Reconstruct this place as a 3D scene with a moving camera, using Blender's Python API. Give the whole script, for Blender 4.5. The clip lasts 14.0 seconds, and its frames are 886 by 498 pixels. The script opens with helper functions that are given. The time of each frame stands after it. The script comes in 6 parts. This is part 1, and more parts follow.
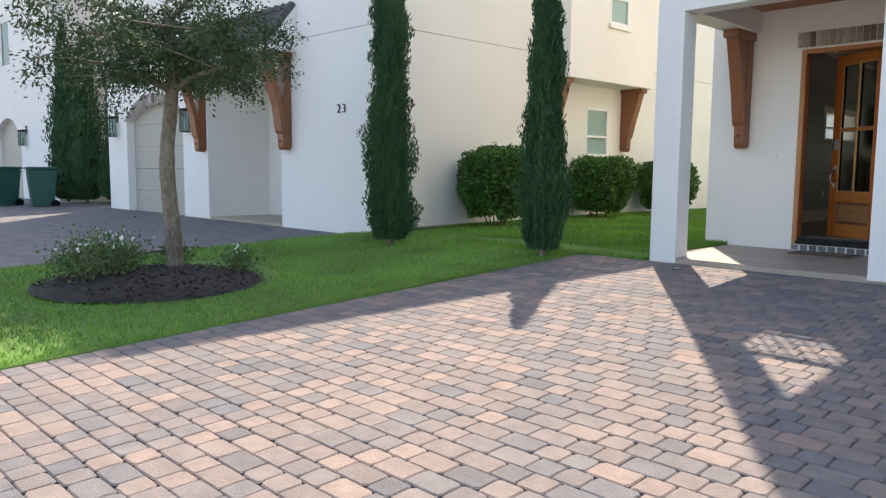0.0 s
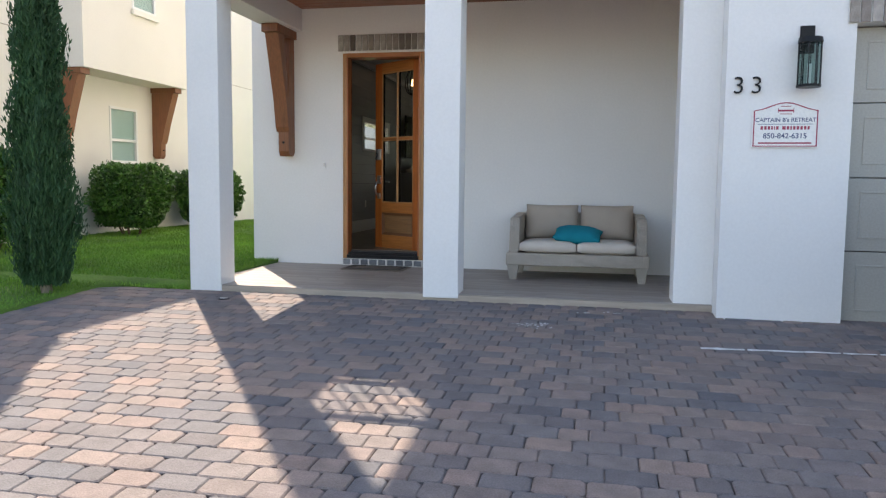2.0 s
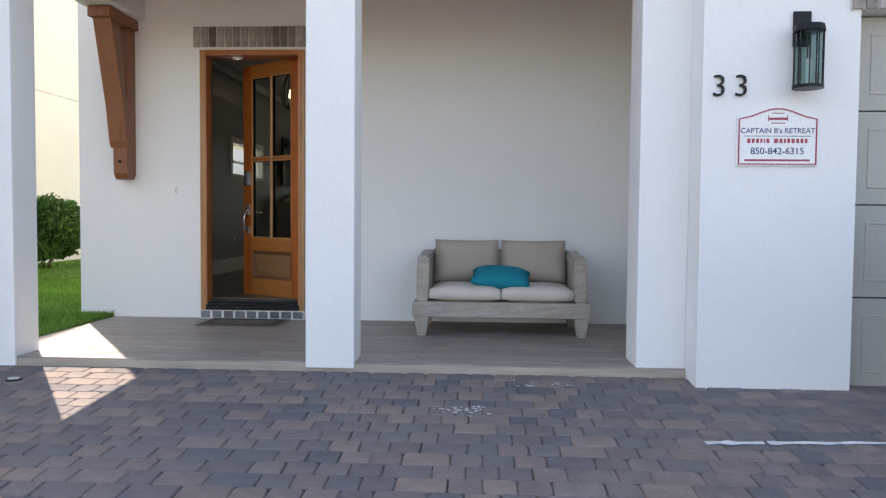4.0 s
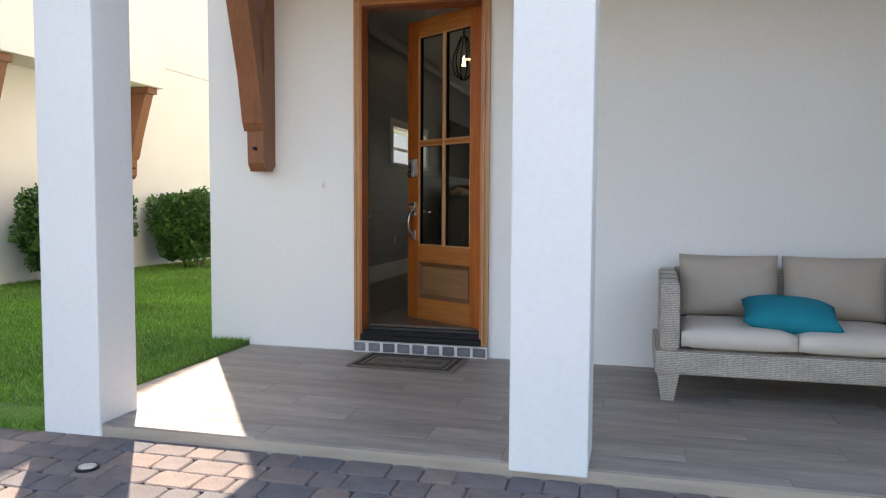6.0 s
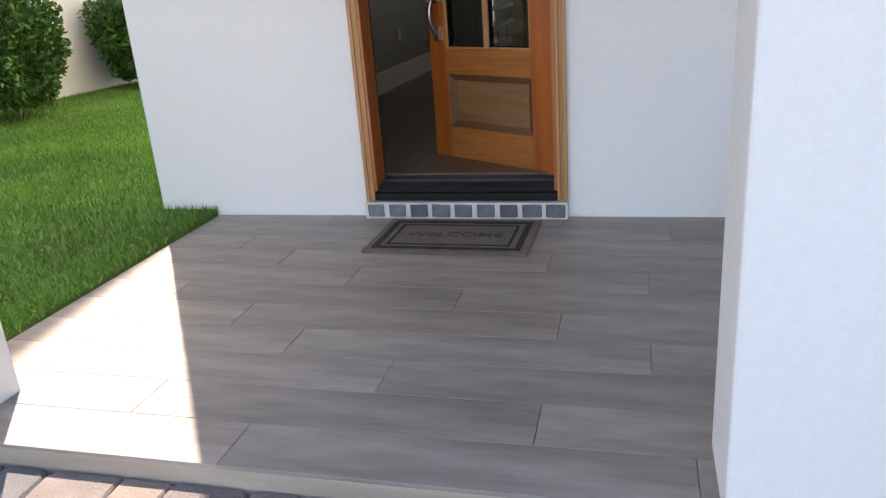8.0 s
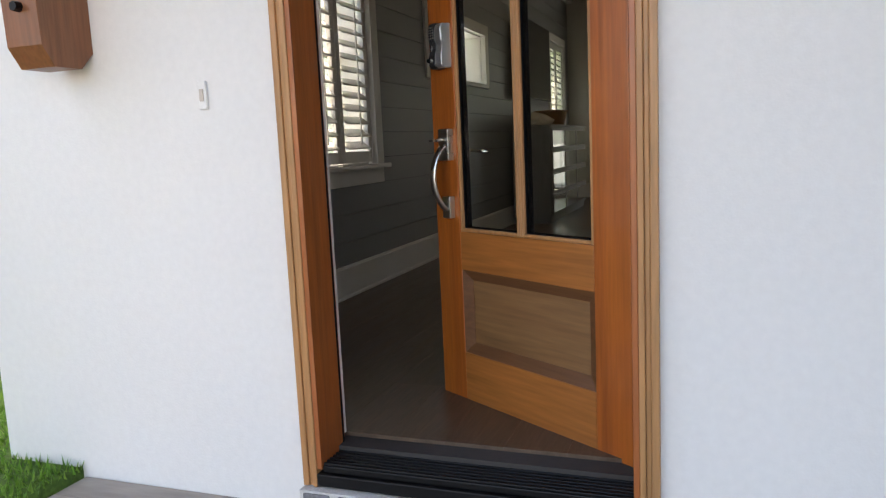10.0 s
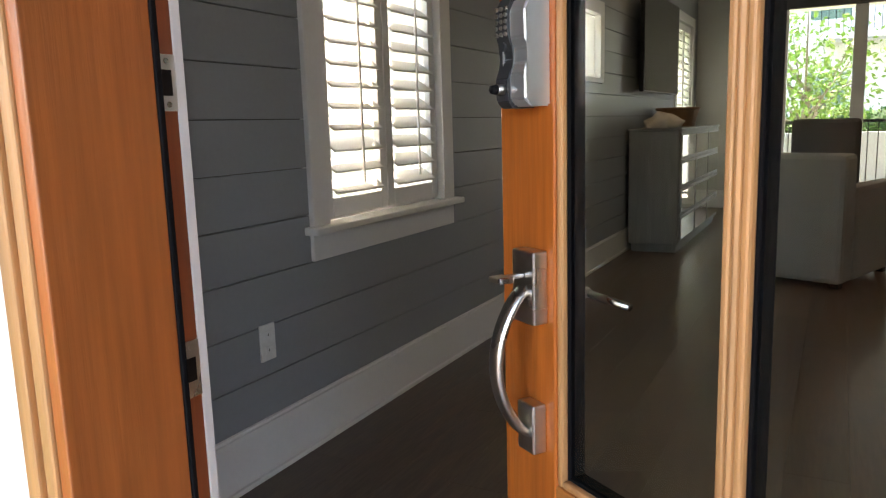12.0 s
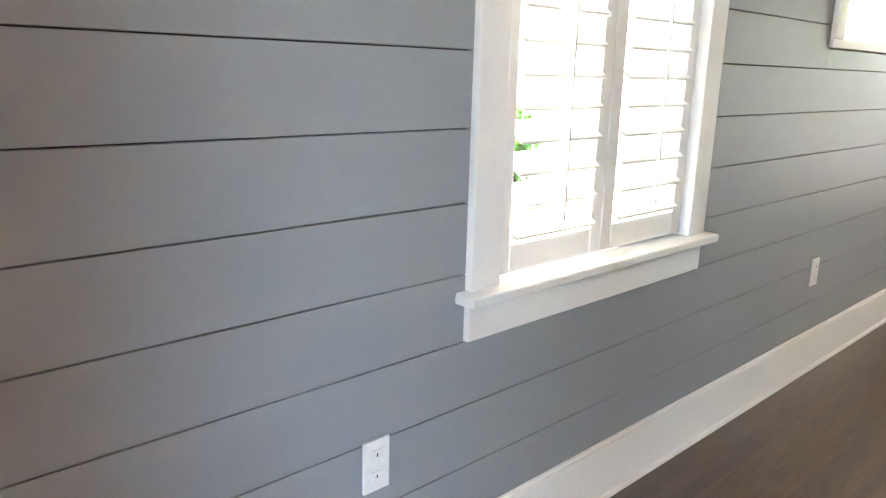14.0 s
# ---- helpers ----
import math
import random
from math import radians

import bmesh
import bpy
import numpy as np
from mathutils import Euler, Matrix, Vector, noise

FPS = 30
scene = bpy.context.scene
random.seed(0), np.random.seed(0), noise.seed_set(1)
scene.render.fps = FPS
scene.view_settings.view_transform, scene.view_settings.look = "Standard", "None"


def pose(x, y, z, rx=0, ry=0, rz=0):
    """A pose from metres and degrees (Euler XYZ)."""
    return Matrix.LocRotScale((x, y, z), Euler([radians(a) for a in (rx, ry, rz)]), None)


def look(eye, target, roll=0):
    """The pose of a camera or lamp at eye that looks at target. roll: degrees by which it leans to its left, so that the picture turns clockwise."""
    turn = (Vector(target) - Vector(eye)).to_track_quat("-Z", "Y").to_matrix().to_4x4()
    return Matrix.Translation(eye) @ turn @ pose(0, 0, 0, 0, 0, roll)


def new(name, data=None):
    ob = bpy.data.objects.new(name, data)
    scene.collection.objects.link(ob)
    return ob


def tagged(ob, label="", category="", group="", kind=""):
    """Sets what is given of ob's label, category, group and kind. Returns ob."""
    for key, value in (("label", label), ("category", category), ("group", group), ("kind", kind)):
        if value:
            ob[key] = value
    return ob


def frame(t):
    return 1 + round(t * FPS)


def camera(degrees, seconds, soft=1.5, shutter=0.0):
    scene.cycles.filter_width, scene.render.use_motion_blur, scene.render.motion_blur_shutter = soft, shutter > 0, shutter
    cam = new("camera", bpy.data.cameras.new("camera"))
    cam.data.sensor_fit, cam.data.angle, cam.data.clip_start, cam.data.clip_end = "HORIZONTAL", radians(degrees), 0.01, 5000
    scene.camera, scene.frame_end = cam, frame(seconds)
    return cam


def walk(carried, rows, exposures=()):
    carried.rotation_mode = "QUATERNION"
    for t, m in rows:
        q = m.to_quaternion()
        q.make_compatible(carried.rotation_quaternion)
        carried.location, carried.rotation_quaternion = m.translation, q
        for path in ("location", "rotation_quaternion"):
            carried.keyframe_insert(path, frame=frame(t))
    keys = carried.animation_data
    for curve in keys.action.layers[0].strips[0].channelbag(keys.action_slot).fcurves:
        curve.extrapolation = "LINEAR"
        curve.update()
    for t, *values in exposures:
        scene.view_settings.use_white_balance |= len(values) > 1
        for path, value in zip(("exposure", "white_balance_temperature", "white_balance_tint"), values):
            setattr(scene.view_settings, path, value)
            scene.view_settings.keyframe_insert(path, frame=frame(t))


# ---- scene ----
cam = camera(61.1, 14.0, 1.25)
PATH = [
    (0, (3.915, -10.445, 1.039), (2.495, -9.053, 0.828), 0.5),
    (0.5, (3.751, -10.202, 1.022), (2.542, -8.628, 0.776), 0.0),
    (1, (3.545, -9.831, 1.015), (2.587, -8.09, 0.788), -1.0),
    (1.5, (3.368, -9.44, 1.023), (2.59, -7.609, 0.817), 0.2),
    (2, (3.217, -9.075, 1.057), (2.804, -7.126, 0.88), 0.6),
    (2.2, (3.187, -8.892, 1.059), (2.965, -6.909, 0.923), 0.9),
    (4.3, (2.691, -7.047, 1.03), (2.589, -5.052, 0.946), 0.5),
    (4.5, (2.631, -6.851, 1.042), (2.496, -4.857, 0.96), 0.4),
    (5, (2.488, -6.346, 1.075), (2.211, -4.37, 0.942), 0.6),
    (5.5, (2.281, -5.849, 1.1), (1.847, -3.903, 0.953), 0.7),
    (6, (2.087, -5.357, 1.137), (1.584, -3.425, 1.013), 0.3),
    (6.5, (1.871, -4.909, 1.14), (1.298, -2.999, 0.98), -0.1),
    (7, (1.681, -4.462, 1.136), (1.136, -2.572, 0.771), -1.8),
    (7.5, (1.522, -4.006, 1.149), (0.993, -2.177, 0.535), -2.2),
    (8, (1.361, -3.579, 1.143), (0.865, -1.762, 0.469), -4.3),
    (8.5, (1.267, -3.137, 1.138), (0.815, -1.294, 0.504), -2.5),
    (9, (1.254, -2.719, 1.078), (0.721, -0.823, 0.731), -1.6),
    (9.2, (1.242, -2.563, 1.067), (0.677, -0.659, 0.832), -1.8),
    (11.3, (0.868, -0.911, 1.255), (0.05, 0.873, 0.868), -1.0),
    (11.5, (0.791, -0.797, 1.295), (-0.029, 0.988, 0.918), -0.7),
    (12, (0.684, -0.443, 1.319), (-0.238, 1.301, 0.995), -1.7),
    (12.5, (0.573, -0.156, 1.35), (-0.54, 1.475, 1.033), -1.5),
    (13, (0.454, 0.07, 1.365), (-0.71, 1.661, 1.025), -1.9),
    (13.5, (0.35, 0.261, 1.401), (-0.904, 1.768, 1.006), -0.7),
    (14, (0.212, 0.461, 1.484), (-1.188, 1.81, 1.015), 1.7),
]
EXPOSURES = [(0.0, 1.55, 7300, 13), (2.2, 1.70, 7300, 14), (4.3, 1.92, 7400, 16), (6.0, 2.0, 7500, 16), (7.0, 1.98, 7500, 17), (9.0, 2.35, 7500, 18), (11.3, 2.55, 8000, 18), (11.6, 2.9, 8000, 18), (12.0, 3.6, 7700, 17), (12.5, 4.5, 7300, 16), (13.5, 5.4, 7000, 14), (14.0, 5.9, 6900, 14)]
walk(cam, [(t, look(*p)) for t, *p in PATH], EXPOSURES)

# ---- world, sun, light ----
SUN_AZ = Vector((0.573, -0.820, 0.0)).normalized()      # the way in which shadows fall
SUN_EL = radians(52.2)
world = bpy.data.worlds.new("world")
scene.world = world
world.use_nodes = True
wn = world.node_tree.nodes
sky = wn.new("ShaderNodeTexSky")
sky.sky_type = 'NISHITA'
sky.sun_disc = False
sky.sun_elevation = SUN_EL
sky.sun_rotation = math.atan2(-SUN_AZ.x, -SUN_AZ.y)
sky.dust_density = 1.5
wn["Background"].inputs["Strength"].default_value = 0.15
world.node_tree.links.new(sky.outputs[0], wn["Background"].inputs["Color"])
sun = new("sun", bpy.data.lights.new("sun", "SUN"))
sun.data.energy = 3.2
sun.data.angle = radians(0.5)
sun.data.color = (1.0, 0.94, 0.85)
travel = Vector((SUN_AZ.x * math.cos(SUN_EL), SUN_AZ.y * math.cos(SUN_EL), -math.sin(SUN_EL)))
sun.matrix_world = look(-travel * 40, (0, 0, 0))

# daylight in the window openings of the room
def window_light(x, y, z, size_x, size_y, watts, target):
    a = new("window_light", bpy.data.lights.new("window_light", "AREA"))
    a.data.shape, a.data.size, a.data.size_y, a.data.energy = 'RECTANGLE', size_x, size_y, watts
    a.data.color = (0.97, 0.99, 1.0)
    a.matrix_world = look((x, y, z), target)
window_light(0.75, 9.66, 1.45, 1.3, 2.1, 0.7, (0.75, 5, 1.0))
# lit ceiling lights of the room
DOWNLIGHTS = ((-0.30, 5.05), (-0.30, 6.6), (2.2, 5.05), (2.2, 2.2))
for dx, dy in DOWNLIGHTS:
    a = new("downlight_lamp", bpy.data.lights.new("downlight_lamp", "AREA"))
    a.data.shape, a.data.size, a.data.energy, a.data.color = 'DISK', 0.13, 0.15, (1.0, 0.86, 0.68)
    a.matrix_world = look((dx, dy, 3.145), (dx, dy, 0))

# ---- materials ----
def material(name, base, rough=0.6, metal=0.0, var=0.12, scale=3.0, fine=0.06, fine_scale=60.0, bump=0.15, bump_scale=80.0,
             stretch=(1, 1, 1), second=None, spec=0.5, per="", ramp=None, coat=0.0):
    """Procedural surface: base colour with variation at two scales, bump, and a spread per object ('object') or per island ('island')."""
    m = bpy.data.materials.new(name)
    m.use_nodes = True
    nt = m.node_tree
    b = nt.nodes["Principled BSDF"]
    tc = nt.nodes.new("ShaderNodeTexCoord")
    mp = nt.nodes.new("ShaderNodeMapping")
    mp.inputs["Scale"].default_value = stretch
    nt.links.new(tc.outputs["Object"], mp.inputs["Vector"])
    def nz(s, detail=4.0):
        n = nt.nodes.new("ShaderNodeTexNoise")
        n.inputs["Scale"].default_value = s
        n.inputs["Detail"].default_value = detail
        nt.links.new(mp.outputs[0], n.inputs["Vector"])
        return n
    def mix(kind, a, b2, f):
        x = nt.nodes.new("ShaderNodeMix")
        x.data_type, x.blend_type = 'RGBA', kind
        for sock, v in ((x.inputs[0], f), (x.inputs[6], a), (x.inputs[7], b2)):
            if hasattr(v, "is_output"):
                nt.links.new(v, sock)
            else:
                sock.default_value = v
        return x.outputs[2]
    def span(out, lo, hi):
        r = nt.nodes.new("ShaderNodeMapRange")
        nt.links.new(out, r.inputs["Value"])
        r.inputs["From Min"].default_value, r.inputs["From Max"].default_value = 0.3, 0.7
        r.inputs["To Min"].default_value, r.inputs["To Max"].default_value = lo, hi
        return r.outputs[0]
    n1, n2 = nz(scale), nz(fine_scale, 6.0)
    col = (*base, 1)
    if ramp:
        cr = nt.nodes.new("ShaderNodeValToRGB")
        cr.color_ramp.interpolation = 'LINEAR'
        e = cr.color_ramp.elements
        e[0].position, e[0].color = 0.0, (*ramp[0], 1)
        e[1].position, e[1].color = 1.0, (*ramp[-1], 1)
        for i, c in enumerate(ramp[1:-1], 1):
            k = e.new(i / (len(ramp) - 1))
            k.color = (*c, 1)
        if per == "object":
            nt.links.new(nt.nodes.new("ShaderNodeObjectInfo").outputs["Random"], cr.inputs[0])
        elif per == "island":
            nt.links.new(nt.nodes.new("ShaderNodeNewGeometry").outputs["Random Per Island"], cr.inputs[0])
        else:
            nt.links.new(n1.outputs["Fac"], cr.inputs[0])
        col = cr.outputs[0]
    if second:
        col = mix('MIX', col, (*second, 1), span(n1.outputs["Fac"], 0, 1))
    v = mix('MIX', (1 - var, 1 - var, 1 - var, 1), (1 + var, 1 + var, 1 + var, 1), span(n1.outputs["Fac"], 0, 1))
    col = mix('MULTIPLY', col, v, 1.0)
    v = mix('MIX', (1 - fine, 1 - fine, 1 - fine, 1), (1 + fine, 1 + fine, 1 + fine, 1), span(n2.outputs["Fac"], 0, 1))
    col = mix('MULTIPLY', col, v, 1.0)
    nt.links.new(col, b.inputs["Base Color"])
    nt.links.new(span(n1.outputs["Fac"], max(rough - 0.06, 0.02), min(rough + 0.06, 1)), b.inputs["Roughness"])
    b.inputs["Metallic"].default_value = metal
    b.inputs["Specular IOR Level"].default_value = spec
    b.inputs["Coat Weight"].default_value = coat
    if bump:
        n3 = nz(bump_scale, 5.0)
        bp = nt.nodes.new("ShaderNodeBump")
        bp.inputs["Strength"].default_value = bump
        bp.inputs["Distance"].default_value = 0.01
        nt.links.new(n3.outputs["Fac"], bp.inputs["Height"])
        nt.links.new(bp.outputs[0], b.inputs["Normal"])
    return m

def wood(name, dark, light, axis=2, rough=0.42, grain=1.0, coat=0.15):
    s = [14.0, 14.0, 14.0]
    s[axis] = 0.9
    mid = tuple((a + b) / 2 for a, b in zip(dark, light))
    m = material(name, dark, rough, 0, 0.20, 1.2 * grain, 0.17, 5 * grain, 0.08, 12 * grain, tuple(s), ramp=(dark, mid, light, mid, dark, light), coat=coat)
    return m

STUCCO = material("stucco_white", (0.80, 0.785, 0.755), 0.9, var=0.025, scale=0.9, fine=0.02, fine_scale=40, bump=0.10, bump_scale=120, spec=0.2)
STUCCO_CREAM = material("stucco_cream", (0.80, 0.76, 0.69), 0.9, var=0.03, scale=0.8, fine=0.02, fine_scale=40, bump=0.10, bump_scale=110, spec=0.2)
CONCRETE = material("foundation_concrete", (0.42, 0.38, 0.31), 0.9, var=0.2, scale=4, second=(0.5, 0.43, 0.34))
PAVER_RAMP = ((0.104, 0.103, 0.110), (0.184, 0.148, 0.132), (0.134, 0.128, 0.130), (0.226, 0.170, 0.146), (0.118, 0.117, 0.124), (0.184, 0.156, 0.143), (0.240, 0.183, 0.154), (0.150, 0.141, 0.140))
PAVER = material("paver_concrete", (0.3, 0.3, 0.3), 0.85, var=0.16, scale=9, fine=0.16, fine_scale=130, bump=0.5, bump_scale=90, per="object", ramp=PAVER_RAMP, spec=0.3)
PAVER_FAR = material("paver_concrete_joined", (0.3, 0.3, 0.3), 0.85, var=0.16, scale=9, fine=0.16, fine_scale=130, bump=0.5, bump_scale=90, per="island", ramp=PAVER_RAMP, spec=0.3)
SAND = material("joint_sand", (0.23, 0.20, 0.17), 0.95, var=0.3, scale=5, fine=0.3, fine_scale=200, bump=0.5, bump_scale=200)
SOIL = material("lawn_soil", (0.075, 0.155, 0.02), 0.95, var=0.3, scale=1.2, fine=0.3, fine_scale=60, bump=0.6, bump_scale=60)
GRASS = material("grass_blades", (0.08, 0.20, 0.03), 0.55, var=0.35, scale=0.9, fine=0.15, fine_scale=12, bump=0, per="island", ramp=((0.085, 0.22, 0.02), (0.135, 0.30, 0.03), (0.20, 0.35, 0.05)), spec=0.3)
MULCH = material("dark_mulch", (0.030, 0.024, 0.020), 0.95, var=0.4, scale=12, fine=0.5, fine_scale=90, bump=1.0, bump_scale=60)
TILE_RAMP = ((0.245, 0.21, 0.18), (0.31, 0.265, 0.228), (0.275, 0.236, 0.203), (0.33, 0.287, 0.248))
PORCH_TILE = material("wood_look_tile", (0.3, 0.3, 0.3), 0.5, var=0.30, scale=1.3, fine=0.13, fine_scale=6, bump=0.05, bump_scale=14, stretch=(1.0, 6, 6), per="object", ramp=TILE_RAMP)
TILE_EDGE = material("tile_edge_tan", (0.40, 0.33, 0.26), 0.6, var=0.2, scale=3, stretch=(0.6, 5, 5))
STAIN = wood("stained_cedar", (0.17, 0.055, 0.022), (0.255, 0.095, 0.038), 2, 0.5)
STAIN_X = wood("stained_cedar_boards", (0.20, 0.06, 0.022), (0.29, 0.10, 0.04), 0, 0.5)
DOOR_WOOD = wood("door_mahogany", (0.20, 0.046, 0.008), (0.50, 0.130, 0.021), 2, 0.35, coat=0.35)
DOOR_WOOD_X = wood("door_mahogany_rails", (0.17, 0.054, 0.012), (0.46, 0.165, 0.040), 0, 0.38, coat=0.25)
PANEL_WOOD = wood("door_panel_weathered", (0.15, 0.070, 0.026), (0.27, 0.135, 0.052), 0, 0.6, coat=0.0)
PANEL_MOULD = wood("door_moulding_weathered_shaded", (0.085, 0.032, 0.012), (0.17, 0.07, 0.026), 0, 0.6, coat=0.0)
TRIM_WOOD = wood("door_trim_oak", (0.32, 0.140, 0.05), (0.50, 0.25, 0.10), 2, 0.45)
JAMB_FACE = wood("door_jamb_stained", (0.25, 0.066, 0.016), (0.43, 0.125, 0.031), 2, 0.4, coat=0.3)
JAMB_WOOD = wood("door_jamb_red", (0.17, 0.040, 0.014), (0.27, 0.068, 0.024), 2, 0.4, coat=0.3)
BLACK = material("black_metal", (0.012, 0.012, 0.013), 0.45, 0.6, var=0.1, fine=0.1, bump=0.05)
RUBBER = material("black_rubber", (0.005, 0.005, 0.006), 0.75, spec=0.12, var=0.1, bump=0.05)
NICKEL = material("satin_nickel", (0.62, 0.59, 0.55), 0.28, 1.0, var=0.05, fine=0.04, bump=0.02)
LOCK_WHITE = material("lock_satin_silver", (0.74, 0.74, 0.73), 0.32, 0.85, var=0.03, fine=0.02, bump=0.02)
LOCK_DARK = material("lock_dark_plastic", (0.035, 0.036, 0.038), 0.3, 0.1, var=0.1, bump=0.03)
WHITE = material("white_trim_paint", (0.80, 0.79, 0.765), 0.4, var=0.025, scale=2, fine=0.015, bump=0.03)
SHIPLAP = material("grey_shiplap_paint", (0.275, 0.29, 0.305), 0.42, var=0.035, scale=1.5, fine=0.02, bump=0.04, bump_scale=30)
DARK_GAP = material("board_gap", (0.05, 0.045, 0.042), 0.9, bump=0)
ROOM_WALL = material("room_wall_paint", (0.60, 0.60, 0.56), 0.7, var=0.03, scale=1.5, bump=0.06)
CEIL_WHITE = material("ceiling_paint", (0.78, 0.78, 0.76), 0.8, var=0.02, scale=1.5, bump=0.05)
ROOM_FLOOR = material("dark_plank_floor", (0.15, 0.115, 0.09), 0.36, var=0.25, scale=2.0, fine=0.2, fine_scale=10, bump=0.06, bump_scale=14, stretch=(9, 0.8, 9), per="object", ramp=((0.088, 0.058, 0.040), (0.122, 0.082, 0.056), (0.098, 0.067, 0.047), (0.132, 0.090, 0.063)))
GARAGE = material("garage_door_greige", (0.385, 0.37, 0.325), 0.55, var=0.03, scale=2, bump=0.06, bump_scale=50)
BRICK = material("grey_brick", (0.3, 0.3, 0.3), 0.85, var=0.25, scale=14, fine=0.2, fine_scale=90, bump=0.5, bump_scale=70, per="object", ramp=((0.11, 0.085, 0.07), (0.33, 0.29, 0.25), (0.17, 0.145, 0.125), (0.40, 0.36, 0.32), (0.24, 0.20, 0.17)))
SILL_BRICK = material("slate_sill_brick", (0.2, 0.2, 0.2), 0.8, var=0.25, scale=14, fine=0.2, fine_scale=90, bump=0.4, bump_scale=70, per="object", ramp=((0.09, 0.092, 0.10), (0.15, 0.152, 0.16), (0.11, 0.112, 0.12), (0.20, 0.20, 0.205)))
MORTAR = material("white_mortar", (0.66, 0.64, 0.60), 0.95, var=0.1, scale=12, fine=0.1, fine_scale=120, bump=0.5, bump_scale=150)
BARK = material("tree_bark", (0.20, 0.165, 0.125), 0.95, var=0.3, scale=10, fine=0.3, fine_scale=40, bump=1.0, bump_scale=30, stretch=(1, 1, 0.4))
STEM = material("shrub_stem", (0.16, 0.11, 0.075), 0.95, var=0.3, scale=20)
def leafy(name, ramp, rough=0.5):
    m = material(name, ramp[0], rough, var=0.25, scale=2.5, fine=0.1, fine_scale=20, bump=0, per="island", ramp=ramp, spec=0.35)
    return m
LEAF_CYP = leafy("cypress_foliage", ((0.018, 0.06, 0.022), (0.035, 0.095, 0.034), (0.027, 0.078, 0.028), (0.055, 0.13, 0.045)), 0.65)
LEAF_HEDGE = leafy("hedge_leaves", ((0.026, 0.080, 0.013), (0.062, 0.16, 0.024), (0.040, 0.115, 0.018), (0.12, 0.245, 0.045)), 0.34)
LEAF_SHADE = leafy("shaded_leaf_mass", ((0.012, 0.035, 0.008), (0.02, 0.05, 0.012)), 0.9)
LEAF_OAK = leafy("oak_leaves", ((0.030, 0.062, 0.024), (0.062, 0.105, 0.04), (0.045, 0.085, 0.033)), 0.5)
LEAF_ROSE = leafy("rose_leaves", ((0.05, 0.11, 0.03), (0.09, 0.16, 0.05), (0.13, 0.16, 0.06)), 0.5)
LEAF_FAR = leafy("bright_foliage", ((0.10, 0.22, 0.03), (0.20, 0.32, 0.06), (0.14, 0.26, 0.04)), 0.5)
CHIP = material("mulch_chips", (0.05, 0.038, 0.03), 0.95, var=0.2, bump=0, per="island", ramp=((0.018, 0.014, 0.012), (0.06, 0.046, 0.036), (0.032, 0.025, 0.02), (0.085, 0.068, 0.055)))
PETAL = material("white_petals", (0.82, 0.80, 0.74), 0.6, bump=0)
WICKER = material("grey_wicker", (0.40, 0.375, 0.335), 0.7, var=0.1, scale=6, fine=0.22, fine_scale=70, bump=0.8, bump_scale=75, stretch=(1, 1, 2.2), ramp=((0.33, 0.28, 0.23), (0.64, 0.57, 0.48), (0.45, 0.39, 0.325), (0.72, 0.645, 0.55)))
def weave(m, across=0.055, rows=0.0095):
    """Lays a woven strand relief and colour over a material."""
    nt = m.node_tree
    b = nt.nodes["Principled BSDF"]
    tc, sp, ad, cb, br = (nt.nodes.new(n) for n in ("ShaderNodeTexCoord", "ShaderNodeSeparateXYZ", "ShaderNodeMath", "ShaderNodeCombineXYZ", "ShaderNodeTexBrick"))
    nt.links.new(tc.outputs["Object"], sp.inputs[0])
    nt.links.new(sp.outputs[0], ad.inputs[0])
    nt.links.new(sp.outputs[1], ad.inputs[1])
    nt.links.new(ad.outputs[0], cb.inputs[0])
    nt.links.new(sp.outputs[2], cb.inputs[1])
    wob, off = nt.nodes.new("ShaderNodeTexNoise"), nt.nodes.new("ShaderNodeVectorMath")
    wob.inputs["Scale"].default_value, wob.inputs["Detail"].default_value = 38.0, 1.0
    off.operation = 'MULTIPLY_ADD'
    off.inputs[1].default_value = (0.007, 0.003, 0.0)
    nt.links.new(tc.outputs["Object"], wob.inputs["Vector"])
    nt.links.new(wob.outputs["Color"], off.inputs[0])
    nt.links.new(cb.outputs[0], off.inputs[2])
    nt.links.new(off.outputs[0], br.inputs["Vector"])
    br.inputs["Scale"].default_value = 1.0
    br.inputs["Brick Width"].default_value, br.inputs["Row Height"].default_value = across, rows
    br.inputs["Mortar Size"].default_value, br.inputs["Mortar Smooth"].default_value = 0.0020, 1.0
    old = b.inputs["Base Color"].links[0].from_socket
    mx = nt.nodes.new("ShaderNodeMix")
    mx.data_type, mx.blend_type = 'RGBA', 'MIX'
    nt.links.new(br.outputs["Fac"], mx.inputs[0])
    nt.links.new(old, mx.inputs[6])
    mx.inputs[7].default_value = (0.13, 0.112, 0.094, 1)
    nt.links.new(mx.outputs[2], b.inputs["Base Color"])
    bp = nt.nodes.new("ShaderNodeBump")
    bp.inputs["Strength"].default_value, bp.inputs["Distance"].default_value = 0.8, 0.004
    bp.invert = True
    nt.links.new(br.outputs["Fac"], bp.inputs["Height"])
    nt.links.new(bp.outputs[0], b.inputs["Normal"])
weave(WICKER)
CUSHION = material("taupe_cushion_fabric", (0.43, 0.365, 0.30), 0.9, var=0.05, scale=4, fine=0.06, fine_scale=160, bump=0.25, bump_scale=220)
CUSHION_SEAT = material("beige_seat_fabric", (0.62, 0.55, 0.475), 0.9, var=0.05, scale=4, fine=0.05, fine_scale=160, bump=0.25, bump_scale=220)
